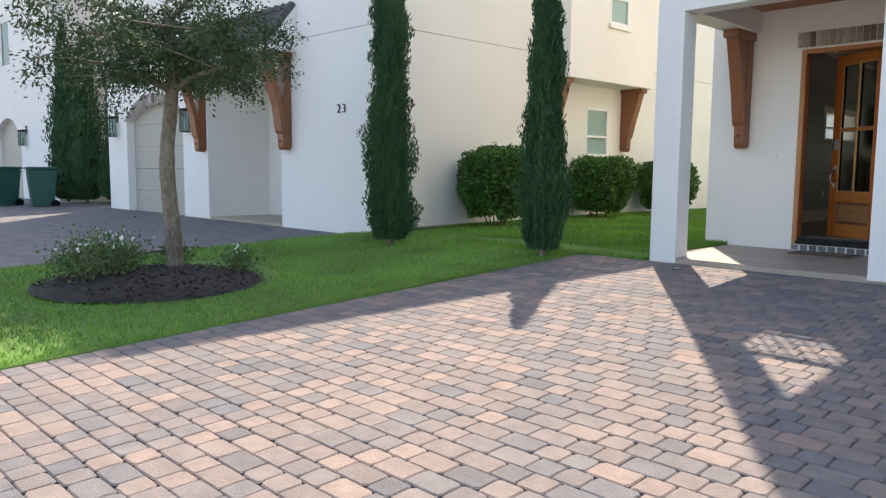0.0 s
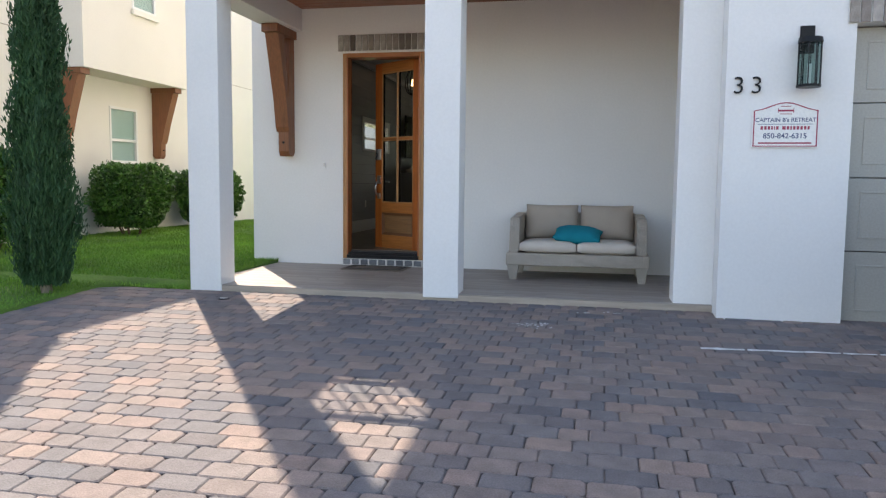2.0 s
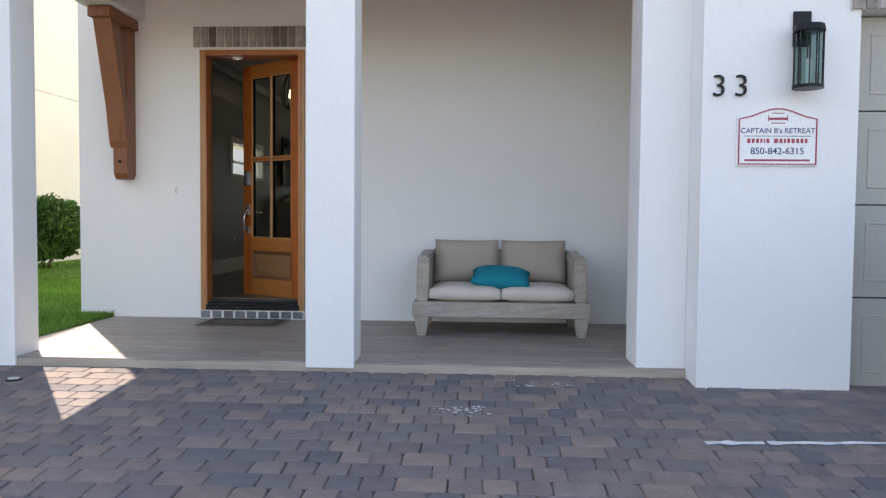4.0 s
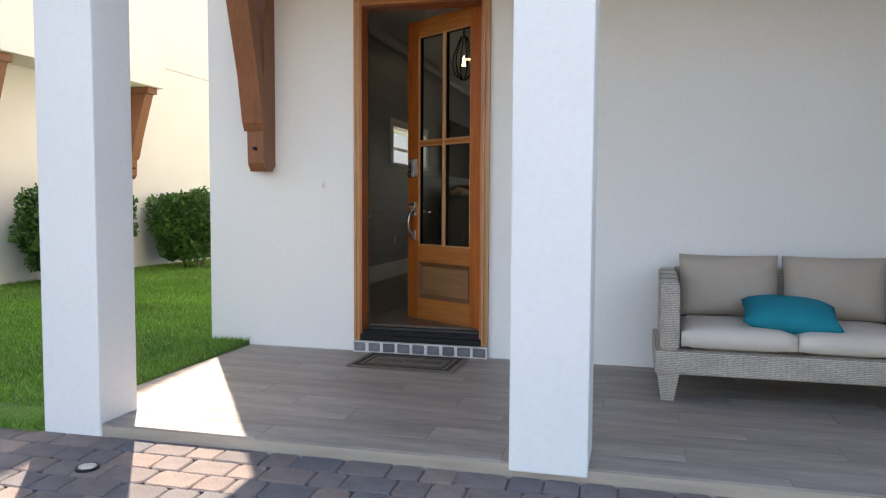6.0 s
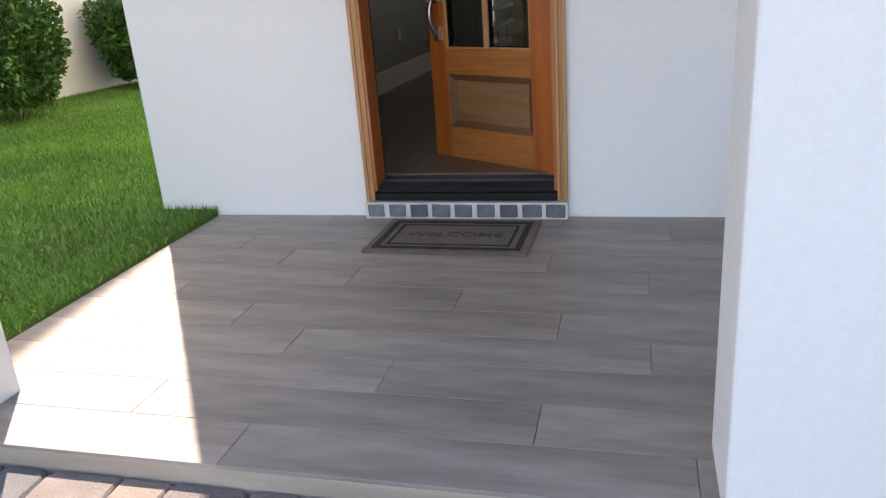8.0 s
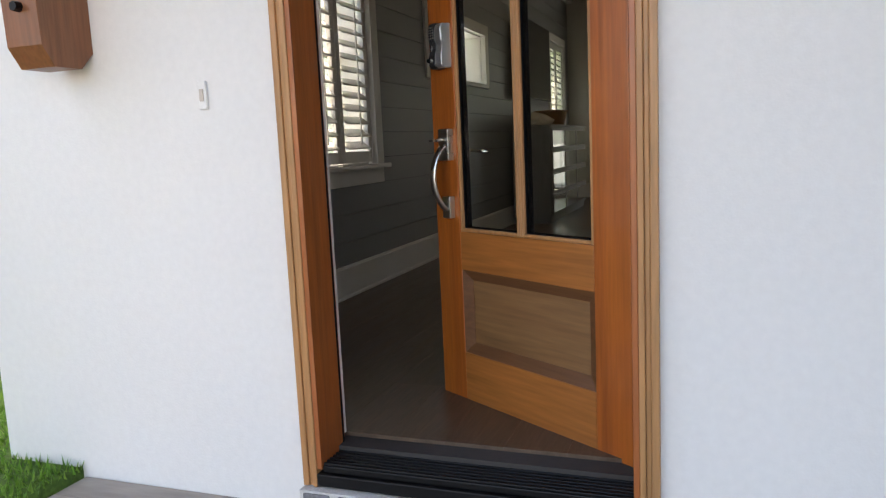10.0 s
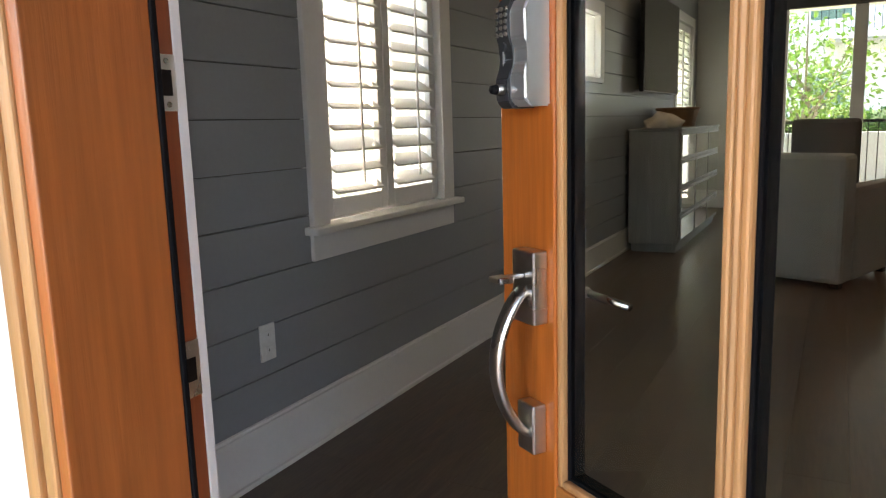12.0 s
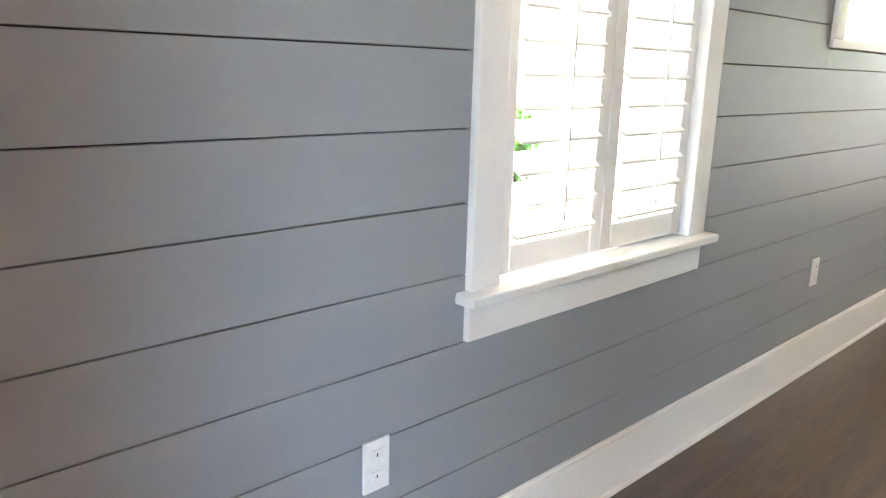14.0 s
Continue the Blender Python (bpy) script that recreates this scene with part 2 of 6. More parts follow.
TEAL = material("teal_pillow_fabric", (0.001, 0.215, 0.275), 0.95, spec=0.12, var=0.08, scale=5, fine=0.05, fine_scale=160, bump=0.25, bump_scale=220)
MAT_FIBRE = material("brown_mat_fibre", (0.17, 0.135, 0.105), 0.98, var=0.15, scale=8, fine=0.4, fine_scale=150, bump=0.9, bump_scale=150)
MAT_TEXT = material("faded_mat_text", (0.085, 0.066, 0.052), 0.98, var=0.3, scale=12, fine=0.3, fine_scale=150, bump=0.9, bump_scale=150)
MAT_DARK = material("dark_mat_stripe", (0.03, 0.024, 0.02), 0.98, var=0.15, scale=8, fine=0.3, fine_scale=150, bump=0.9, bump_scale=150)
ROOF_TILE = material("roof_tile_grey", (0.10, 0.095, 0.09), 0.85, var=0.3, scale=6, fine=0.2, fine_scale=60, bump=0.4, bump_scale=50)
BIN_GREEN = material("bin_green_plastic", (0.012, 0.085, 0.065), 0.5, var=0.08, scale=3, bump=0.05)
WHITE_PLASTIC = material("white_plastic", (0.80, 0.79, 0.76), 0.35, var=0.02, bump=0)
GREY_PLASTIC = material("grey_plastic", (0.22, 0.225, 0.23), 0.5, var=0.05, bump=0.05)
SIGN_RED = material("sign_crimson", (0.36, 0.03, 0.07), 0.4, var=0.03, bump=0)
SIGN_BLUE = material("sign_navy_ink", (0.03, 0.05, 0.14), 0.4, var=0.03, bump=0)
SOFA_GREY = material("grey_upholstery", (0.30, 0.29, 0.27), 0.9, var=0.06, scale=4, fine=0.08, fine_scale=120, bump=0.2, bump_scale=180)
SOFA_DARK = material("charcoal_upholstery", (0.11, 0.105, 0.10), 0.85, var=0.08, scale=4, fine=0.08, fine_scale=120, bump=0.2, bump_scale=180)
CHEST_GREY = material("grey_wash_wood", (0.22, 0.21, 0.195), 0.5, var=0.15, scale=3, fine=0.1, fine_scale=14, stretch=(6, 6, 0.8))
SCREEN = material("screen_black_glass", (0.008, 0.008, 0.009), 0.05, var=0.0, bump=0)
MIRROR = material("mirror_glass", (0.86, 0.88, 0.87), 0.03, 1.0, var=0.0, fine=0.0, bump=0)
LIME = material("white_residue", (0.62, 0.62, 0.60), 0.9, var=0.2, scale=30, bump=0.4)
CAR_PAINT = material("black_car_paint", (0.012, 0.013, 0.016), 0.2, 0.2, var=0.05, bump=0, coat=0.8)
RIM_METAL = material("silver_wheel_rim", (0.55, 0.55, 0.56), 0.3, 1.0, var=0.05, bump=0.02)
GREY_FENCE = material("grey_wall_render", (0.34, 0.33, 0.32), 0.85, var=0.08, scale=2, bump=0.2)

def glass(name, tint=(0.93, 0.96, 0.95), rough=0.0):
    m = bpy.data.materials.new(name)
    m.use_nodes = True
    nt = m.node_tree
    nt.nodes.remove(nt.nodes["Principled BSDF"])
    out = nt.nodes["Material Output"]
    tr, gl, mx, fr = (nt.nodes.new(k) for k in ("ShaderNodeBsdfTransparent", "ShaderNodeBsdfGlossy", "ShaderNodeMixShader", "ShaderNodeLayerWeight"))
    pw, ml = nt.nodes.new("ShaderNodeMath"), nt.nodes.new("ShaderNodeMath")
    pw.operation, ml.operation = 'POWER', 'MULTIPLY_ADD'
    pw.inputs[1].default_value = 4.5
    ml.inputs[1].default_value, ml.inputs[2].default_value = 0.6, 0.015
    tr.inputs[0].default_value = (*tint, 1)
    gl.inputs["Roughness"].default_value = rough
    for a, b in ((fr.outputs["Facing"], pw.inputs[0]), (pw.outputs[0], ml.inputs[0]), (ml.outputs[0], mx.inputs[0]), (tr.outputs[0], mx.inputs[1]), (gl.outputs[0], mx.inputs[2]), (mx.outputs[0], out.inputs["Surface"])):
        nt.links.new(a, b)
    return m
GLASS = glass("clear_glass")
GLASS_TINT = glass("tinted_window_glass", (0.55, 0.66, 0.64))

# ---- mesh helpers ----
def add_box(bm, x0, x1, y0, y1, z0, z1, bevel=0.0, m=None):
    r = bmesh.ops.create_cube(bm, size=1.0, matrix=Matrix.Translation(((x0 + x1) / 2, (y0 + y1) / 2, (z0 + z1) / 2)) @ Matrix.Diagonal((x1 - x0, y1 - y0, z1 - z0, 1)))
    vs = r["verts"]
    if bevel:
        es = list({e for v in vs for e in v.link_edges})
        rb = bmesh.ops.bevel(bm, geom=es, offset=bevel, segments=2, affect='EDGES', profile=0.5)
        vs = list({v for f in rb["faces"] for v in f.verts} | {v for v in vs if v.is_valid})
    if m is not None:
        bmesh.ops.transform(bm, matrix=m, verts=vs)
    return vs

def add_prism(bm, outline, axis, a0, a1):
    """A closed outline in the two other axes, pushed along an axis (0, 1, 2) from a0 to a1."""
    def at(p, a):
        q = [p[0], p[1]]
        q.insert(axis, a)
        return q
    n = len(outline)
    lo = [bm.verts.new(at(p, a0)) for p in outline]
    hi = [bm.verts.new(at(p, a1)) for p in outline]
    bm.faces.new(lo[::-1])
    bm.faces.new(hi)
    for i in range(n):
        bm.faces.new((lo[i], lo[(i + 1) % n], hi[(i + 1) % n], hi[i]))

def add_rod(bm, a, b, r0, r1=None, n=10):
    a, b = Vector(a), Vector(b)
    r1 = r0 if r1 is None else r1
    m = Matrix.Translation((a + b) / 2) @ (b - a).to_track_quat("Z", "Y").to_matrix().to_4x4()
    return bmesh.ops.create_cone(bm, cap_ends=True, segments=n, radius1=r0, radius2=r1, depth=(b - a).length, matrix=m)["verts"]

def part(name, bm, mat, parent=None, label="", smooth=False):
    me = bpy.data.meshes.new(name)
    bmesh.ops.recalc_face_normals(bm, faces=bm.faces)
    bm.to_mesh(me)
    bm.free()
    if smooth:
        me.shade_smooth()
    me.materials.append(mat)
    ob = new(name, me)
    if parent is not None:
        ob.parent = parent
    if label:
        tagged(ob, label)
    return ob

def boxes(name, mat, parent, *dims, bevel=0.0, label="", smooth=False):
    bm = bmesh.new()
    for d in dims:
        add_box(bm, *d, bevel=bevel)
    return part(name, bm, mat, parent, label, smooth)

def thing(name, label, category, m=None, group="", kind=""):
    ob = tagged(new(name), label, category, group, kind)
    if m is not None:
        ob.matrix_world = m
    return ob

def structure(ob, label="", category=""):
    return tagged(ob, label, category, kind="structure")

def piece(name, mesh, parent, loc, rot=(0, 0, 0), scale=(1, 1, 1)):
    ob = new(name, mesh)
    ob.parent = parent
    ob.location, ob.rotation_euler, ob.scale = loc, rot, scale
    return ob

def lettering(name, text, size, mat, parent, m, depth=0.002, align='CENTER', bold=0.012):
    cu = bpy.data.curves.new(name, 'FONT')
    cu.offset = size * bold
    cu.body, cu.size, cu.extrude, cu.align_x, cu.align_y = text, size, depth, align, 'CENTER'
    tmp = new(name + "_curve", cu)
    bpy.context.view_layer.update()
    me = bpy.data.meshes.new_from_object(tmp.evaluated_get(bpy.context.evaluated_depsgraph_get()))
    bpy.data.objects.remove(tmp)
    me.materials.clear()
    me.materials.append(mat)
    ob = new(name, me)
    ob.parent = parent
    ob.matrix_local = m
    return ob

FRONT = pose(0, 0, 0, 90, 0, 0)   # turns lettering to face the driveway

def drive_z(y):
    return -0.065 + 0.046 * (max(y, -13.0) + 2.2) if y < -2.2 else -0.065

# ---- ground ----
def ground_sheet():
    xs = [-400, -120, -40, -7, -1.9, 8, 14, 60, 400]
    ys = [-400, -60, -13, -10, -7, -4.5, -2.3, 0, 12, 40, 120, 400]
    bm = bmesh.new()
    grid = [[bm.verts.new((x, y, drive_z(y) - 0.045)) for x in xs] for y in ys]
    for j in range(len(ys) - 1):
        for i in range(len(xs) - 1):
            bm.faces.new((grid[j][i], grid[j][i + 1], grid[j + 1][i + 1], grid[j + 1][i]))
    return structure(part("ground", bm, SAND), "sandy soil bed under the pavers and lawn", "ground")
ground_sheet()

def lawn_z(x, y):
    """Lawn surface: level with the driveway at its edge, swelling gently toward the neighbouring house."""
    edge = drive_z(y) + 0.015
    k = min(max((-1.9 - x) / 3.5, 0.0), 1.0) if y < -2 else 1.0
    rise = min(max((y + 6.0) / 6.0, 0.0), 1.0) * 0.09
    return edge + k * rise + 0.012 * math.sin(x * 1.3 + y * 0.7)

LAWN_RIGHT = -1.9
def lawn_has(x, y):
    if y > 24 or y < -11.5 or x < -7.4:
        return False
    if y > -2.2:
        if x > -0.89:
            return False
        if y > 0 and x > -1.24:
            return False
        return x > -5.86 or (y > 11)
    if x > LAWN_RIGHT:
        return False
    left = -6.0 - 0.25 * max(0.0, -2.6 - y)
    return x > max(left, -7.2)

def lawn():
    step = 0.25
    bm = bmesh.new()
    verts = {}
    def v(i, j):
        if (i, j) not in verts:
            x, y = -7.4 + i * step, -11.5 + j * step
            y = max(y, -2.15) if (y > -2.3 and x > LAWN_RIGHT + 0.01) else y
            verts[(i, j)] = bm.verts.new((x, y, lawn_z(x, y)))
        return verts[(i, j)]
    for i in range(28):
        for j in range(142):
            if lawn_has(-7.4 + (i + 0.5) * step, -11.5 + (j + 0.5) * step):
                bm.faces.new((v(i, j), v(i + 1, j), v(i + 1, j + 1), v(i, j + 1)))
    rim = bmesh.ops.extrude_edge_only(bm, edges=[e for e in bm.edges if e.is_boundary])
    for q in rim["geom"]:
        if isinstance(q, bmesh.types.BMVert):
            q.co.z -= 0.12
    ob = structure(part("lawn_ground", bm, SOIL, smooth=True), "green mown lawn soil between the houses", "lawn")
    rng = np.random.default_rng(3)
    pts = []
    for (x0, x1, y0, y1, per) in ((-4.2, -0.89, -2.6, 4.0, 3600), (-7.3, -1.9, -9.5, -2.6, 1500), (-5.9, -4.2, -2.6, 9, 1400), (-4.2, -1.2, 4.0, 10, 900)):
        n = int((x1 - x0) * (y1 - y0) * per)
        q = rng.uniform((x0, y0), (x1, y1), (n, 2))
        pts += [(x, y) for x, y in q if lawn_has(x, y) and (x + 4.45) ** 2 / 1.36 ** 2 + (y + 6.8) ** 2 / 1.3 ** 2 > 1]
    n = len(pts)
    p = np.array(pts)
    base = np.column_stack((p, [lawn_z(x, y) - 0.005 for x, y in pts]))
    a = rng.uniform(0, 2 * np.pi, n)
    h = rng.uniform(0.022, 0.05, n)
    w = rng.uniform(0.003, 0.006, n)
    lean = rng.normal(0, 0.016, (n, 2))
    side = np.column_stack((np.cos(a) * w, np.sin(a) * w, np.zeros(n)))
    tip = base + np.column_stack((lean, h))
    co = np.stack((base - side, base + side, tip), 1).reshape(-1, 3)
    me = bpy.data.meshes.new("grass")
    me.from_pydata(co.tolist(), [], np.arange(3 * n).reshape(-1, 3).tolist())
    me.materials.append(GRASS)
    tagged(new("grass", me), "short bright green lawn grass", "grass", kind="stuff")
lawn()

# ---- our house: shell ----
IN_Z = 0.183          # floor inside
CEIL_Z = 3.16
def wall(name, mat, *dims, label="", category="wall"):
    return structure(boxes(name, mat, None, *dims), label or "white stucco wall", category)

# front wall with the door opening (x 0.0 to 1.04, up to 2.64)
wall("wall_front", STUCCO, (-1.236, -0.10, 0, 0.225, -0.03, 3.6), (-0.10, 0.0, 0, 0.168, -0.03, 3.6), (1.04, 4.2, 0, 0.225, -0.03, 3.6), (0.0, 1.04, 0, 0.225, 2.64, 3.6), (-1.236, 12.2, 0.0, 0.225, 3.6, 10.4),
     label="white stucco front wall of the porch")
wall("wall_front_foot", CONCRETE, (-1.225, -0.89, 0.012, 0.15, -0.16, -0.03), label="exposed concrete foot of the wall")
# left side wall with two windows
WIN1 = (1.70, 2.60, 0.98, 2.40)
WIN2 = (3.70, 5.20, 1.64, 2.10)
WIN3 = (8.25, 9.2, 0.98, 2.40)
wall("wall_west", STUCCO, (-1.236, -0.985, 0.16, 1.70, -0.03, 3.6), (-1.236, -0.985, 2.60, 3.70, -0.03, 3.6), (-1.236, -0.985, 5.20, 8.25, -0.03, 3.6), (-1.236, -0.985, 9.2, 10.2, -0.03, 3.6),
     (-1.236, -0.985, 1.70, 2.60, -0.03, 0.98), (-1.236, -0.985, 1.70, 2.60, 2.40, 3.6), (-1.236, -0.985, 3.70, 5.20, -0.03, 1.64), (-1.236, -0.985, 3.70, 5.20, 2.10, 3.6),
     (-1.236, -0.985, 8.25, 9.2, -0.03, 0.98), (-1.236, -0.985, 8.25, 9.2, 2.40, 3.6), (-1.236, -0.985, 0.16, 10.2, 3.6, 10.4), label="white stucco side wall of the house")
wall("wall_west_foot", CONCRETE, (-1.225, -0.99, 0.16, 10.2, -0.16, -0.03), label="concrete foot of the side wall")
# porch return wall, pilaster and garage wall
wall("wall_porch_return", STUCCO, (4.19, 4.40, -2.38, 0.0, -0.14, 3.6), label="white stucco return wall of the porch")
structure(boxes("wall_pilaster", STUCCO, None, (3.854, 4.19, -2.12, -1.76, -0.13, 2.9), bevel=0.006), "white stucco pilaster at the porch end", "wall")
wall("wall_garage", STUCCO, (4.40, 5.17, -2.38, -2.12, -0.16, 3.6), (5.17, 10.1, -2.38, -2.12, 2.36, 3.6), (10.1, 12.2, -2.38, -2.12, -0.16, 3.6), (4.19, 12.2, -2.38, -2.12, 3.6, 10.4),
     (4.19, 4.40, -2.38, -2.381 + 0.26, 3.6, 10.4), (11.95, 12.2, -2.12, 10.2, -0.16, 10.4), (4.20, 4.40, -2.12, 0.0, 3.6, 10.4), label="white stucco garage wall")
wall("wall_rear", ROOM_WALL, (-0.985, 0.0, 9.6, 9.8, 0, 3.6), (1.50, 11.95, 9.6, 9.8, 0, 3.6), (0.0, 1.50, 9.6, 9.8, 2.65, 3.6), (0.0, 1.50, 9.6, 9.8, 0, 0.22), (-0.985, 11.95, 9.6, 9.8, 3.6, 10.4), label="pale rear wall with a wide window")
wall("wall_room_east", ROOM_WALL, (4.40, 4.55, 0.16, 9.6, 0, 3.6), label="pale painted room wall")
structure(boxes("roof", ROOF_TILE, None, (-1.5, 12.5, -2.7, 10.5, 10.4, 10.6)), "flat grey roof slab of the house", "roof")
# balcony over the porch
structure(boxes("balcony_parapet", STUCCO, None, (-0.87, -0.77, -1.96, -0.56, 3.75, 5.17)), "white stucco balcony parapet over the porch", "parapet")
structure(boxes("balcony_floor", STUCCO, None, (-0.87, 4.19, -2.16, 0, 3.42, 3.75)), "balcony floor slab over the porch", "floor")
structure(boxes("balcony_roof", STUCCO, None, (-0.87, 4.19, -2.16, 0, 6.95, 10.4)), "white upper wall over the balcony", "wall")
structure(boxes("balcony_post", STUCCO, None, (-0.87, -0.58, -2.16, -1.96, 3.75, 6.95)), "white stucco balcony post", "post")
structure(boxes("wall_balcony", STUCCO, None, (-0.87, -0.67, -0.56, 0, 3.75, 6.95)), "white stucco side wall of the balcony", "wall")
def balcony_front_rail():
    r = thing("balcony_rail", "black metal balcony rail over the porch", "rail", kind="structure")
    boxes("bottom_rail", BLACK, r, (-0.58, 4.20, -2.14, -2.10, 3.875, 3.945))
    boxes("top_rail", BLACK, r, (-0.58, 4.20, -2.145, -2.095, 4.79, 4.86))
    bm = bmesh.new()
    add_box(bm, -0.008, 0.008, -0.008, 0.008, -0.425, 0.425)
    me = bpy.data.meshes.new("baluster")
    bm.to_mesh(me)
    bm.free()
    me.materials.append(BLACK)
    for i in range(42):
        piece("baluster", me, r, (-0.52 + i * 0.112, -2.12, 4.368))
balcony_front_rail()
# porch beams and wood ceiling
structure(boxes("beam_front", STUCCO, None, (-0.885, 4.19, -2.155, -1.862, 2.9, 3.42), bevel=0.006), "white stucco porch beam", "beam")
structure(boxes("beam_side", STUCCO, None, (-0.885, -0.55, -1.862, -0.001, 2.93, 3.42), bevel=0.006), "white stucco side beam of the porch", "beam")
def porch_ceiling():
    bm = bmesh.new()
    y = -1.80
    while y < -0.01:
        add_box(bm, -0.55, 4.19, y, min(y + 0.138, -0.002), 3.205, 3.235, 0.004)
        y += 0.141
    add_box(bm, -0.55, 4.19, -1.80, -0.002, 3.245, 3.40)
    structure(part("ceiling_porch", bm, STAIN_X), "reddish stained board porch ceiling", "ceiling")
porch_ceiling()
# columns
for x0, z0 in ((-0.888, -0.12), (1.556, -0.04)):
    structure(boxes("porch_column", STUCCO, None, (x0, x0 + 0.343, -2.158, -1.862, z0, 2.9), bevel=0.008), "square white stucco porch column", "column")
# porch slab
structure(boxes("porch_slab", TILE_EDGE, None, (-0.885, 4.19, -2.14, 0, -0.14, -0.012), bevel=0.003), "tan edged porch slab", "porch")

# room floor sheet, ceilings
structure(boxes("floor_base", DARK_GAP, None, (-0.985, 4.4, 0.02, 9.6, 0.0, IN_Z - 0.012)), "sub-floor of the room", "floor")
structure(boxes("ceiling_room", CEIL_WHITE, None, (-0.985, 4.4, 0.16, 9.6, CEIL_Z, CEIL_Z + 0.2)), "white room ceiling", "ceiling")

# ---- things of the porch ----
def entry_door():
    W, T, Z0, Z1 = 0.876, 0.045, 0.165, 2.60
    hinge = Matrix.Translation((0.955, 0.078, 0)) @ Matrix.Rotation(radians(146.5), 4, 'Z')
    d = thing("entry_door", "open mahogany entry door with four glass panes", "door", hinge)
    # local x runs from the hinge to the latch edge, y = 0 is the face toward the driveway, -y the room side
    y0, y1 = -T, 0.0
    sl = 0.132
    for a, b in ((0, sl), (W - sl, W)):
        boxes("stile", DOOR_WOOD, d, (a, b, y0, y1, Z0, Z1), bevel=0.003)
    for a, b in ((Z1 - 0.13, Z1), (0.65, 0.785), (Z0, 0.355)):
        boxes("rail", DOOR_WOOD_X, d, (sl, W - sl, y0, y1, a, b), bevel=0.003)
    bm = bmesh.new()
    add_box(bm, sl, W - sl, y0 + 0.012, y1 - 0.024, 0.355, 0.65)
    part("panel", bm, PANEL_WOOD, d, "weathered recessed wood panel")
    # sloping moulding that runs in to the panel, coloured dark for the recess shade
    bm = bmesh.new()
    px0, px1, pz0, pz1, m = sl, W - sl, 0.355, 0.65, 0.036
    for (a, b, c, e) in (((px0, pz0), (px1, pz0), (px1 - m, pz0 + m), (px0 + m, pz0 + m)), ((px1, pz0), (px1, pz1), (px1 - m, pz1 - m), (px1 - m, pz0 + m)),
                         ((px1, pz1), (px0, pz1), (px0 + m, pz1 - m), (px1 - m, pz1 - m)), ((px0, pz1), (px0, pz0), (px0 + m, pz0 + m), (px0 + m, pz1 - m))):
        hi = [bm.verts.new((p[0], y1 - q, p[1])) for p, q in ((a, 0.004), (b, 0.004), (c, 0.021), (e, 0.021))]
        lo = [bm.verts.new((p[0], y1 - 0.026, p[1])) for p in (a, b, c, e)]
        bm.faces.new(hi)
        bm.faces.new(lo[::-1])
        for k in range(4):
            bm.faces.new((hi[k], lo[k], lo[(k + 1) % 4], hi[(k + 1) % 4]))
    part("panel_moulding", bm, PANEL_MOULD, d, "weathered panel moulding with recess shade in its dark colour")
    boxes("muntin", TRIM_WOOD, d, (W / 2 - 0.006, W / 2 + 0.006, y0 + 0.006, y1 - 0.002, 0.785, Z1 - 0.13), bevel=0.006)
    for a, b in ((sl, W / 2 - 0.006), (W / 2 + 0.006, W - sl)):
        boxes("muntin", DOOR_WOOD_X, d, (a, b, y0 + 0.006, y1 - 0.006, 1.60, 1.628), bevel=0.006)
    for a, b in ((sl, W / 2 - 0.006), (W / 2 + 0.006, W - sl)):
        for c, e in ((0.785, 1.60), (1.628, Z1 - 0.13)):
            g = boxes("pane", GLASS, d, (a, b, y0 + 0.020, y0 + 0.025, c, e))
            g.visible_shadow = False
            bm = bmesh.new()
            for q in ((a, a + 0.012, c, e), (b - 0.012, b, c, e)):
                add_box(bm, q[0], q[1], y1 - 0.016, y1 - 0.003, q[2], q[3], 0.004)
            for q in ((c, c + 0.012), (e - 0.012, e)):
                add_box(bm, a + 0.012, b - 0.012, y1 - 0.016, y1 - 0.003, q[0], q[1], 0.004)
            part("glazing_bead", bm, TRIM_WOOD, d)
            bm = bmesh.new()
            for lo, hi in ((y0 + 0.001, y0 + 0.0195), (y0 + 0.0255, y1 - 0.016)):
                for q in ((a, a + 0.014, c, e), (b - 0.014, b, c, e)):
                    add_box(bm, q[0], q[1], lo, hi, q[2], q[3])
                for q in ((c, c + 0.014), (e - 0.014, e)):
                    add_box(bm, a + 0.014, b - 0.014, lo, hi, q[0], q[1])
            part("glazing_gasket", bm, RUBBER, d, "black glazing gasket")
    # handle set, on the driveway face near the latch edge
    hx = W - 0.090
    hs = boxes("handle_plate", NICKEL, d, (hx - 0.027, hx + 0.027, 0, 0.026, 1.03, 1.138), bevel=0.003, label="satin nickel handle plate")
    boxes("handle_plate", NICKEL, d, (hx - 0.021, hx + 0.021, 0, 0.024, 0.83, 0.906), bevel=0.003, label="satin nickel lower plate")
    bm = bmesh.new()
    rows = []
    for i in range(25):
        k = i / 24
        c = Vector((hx, 0.022 + 0.052 * math.sin(math.pi * k) ** 0.7, 1.082 - 0.222 * k))
        t = Vector((0, 0.052 * math.pi * math.cos(math.pi * k), -0.22)).normalized()
        n = Vector((0, -t.z, t.y))
        rows.append([bm.verts.new(c + Vector((u * 0.014, 0, 0)) + n * v * 0.0065) for u, v in ((-1, -0.5), (-0.6, -1), (0.6, -1), (1, -0.5), (1, 0.5), (0.6, 1), (-0.6, 1), (-1, 0.5))])
    for p, q in zip(rows, rows[1:]):
        for i in range(8):
            bm.faces.new((p[i], p[(i + 1) % 8], q[(i + 1) % 8], q[i]))
    bm.faces.new(rows[0])
    bm.faces.new(rows[-1][::-1])
    part("pull_handle", bm, NICKEL, d, "curved satin nickel pull handle", True)
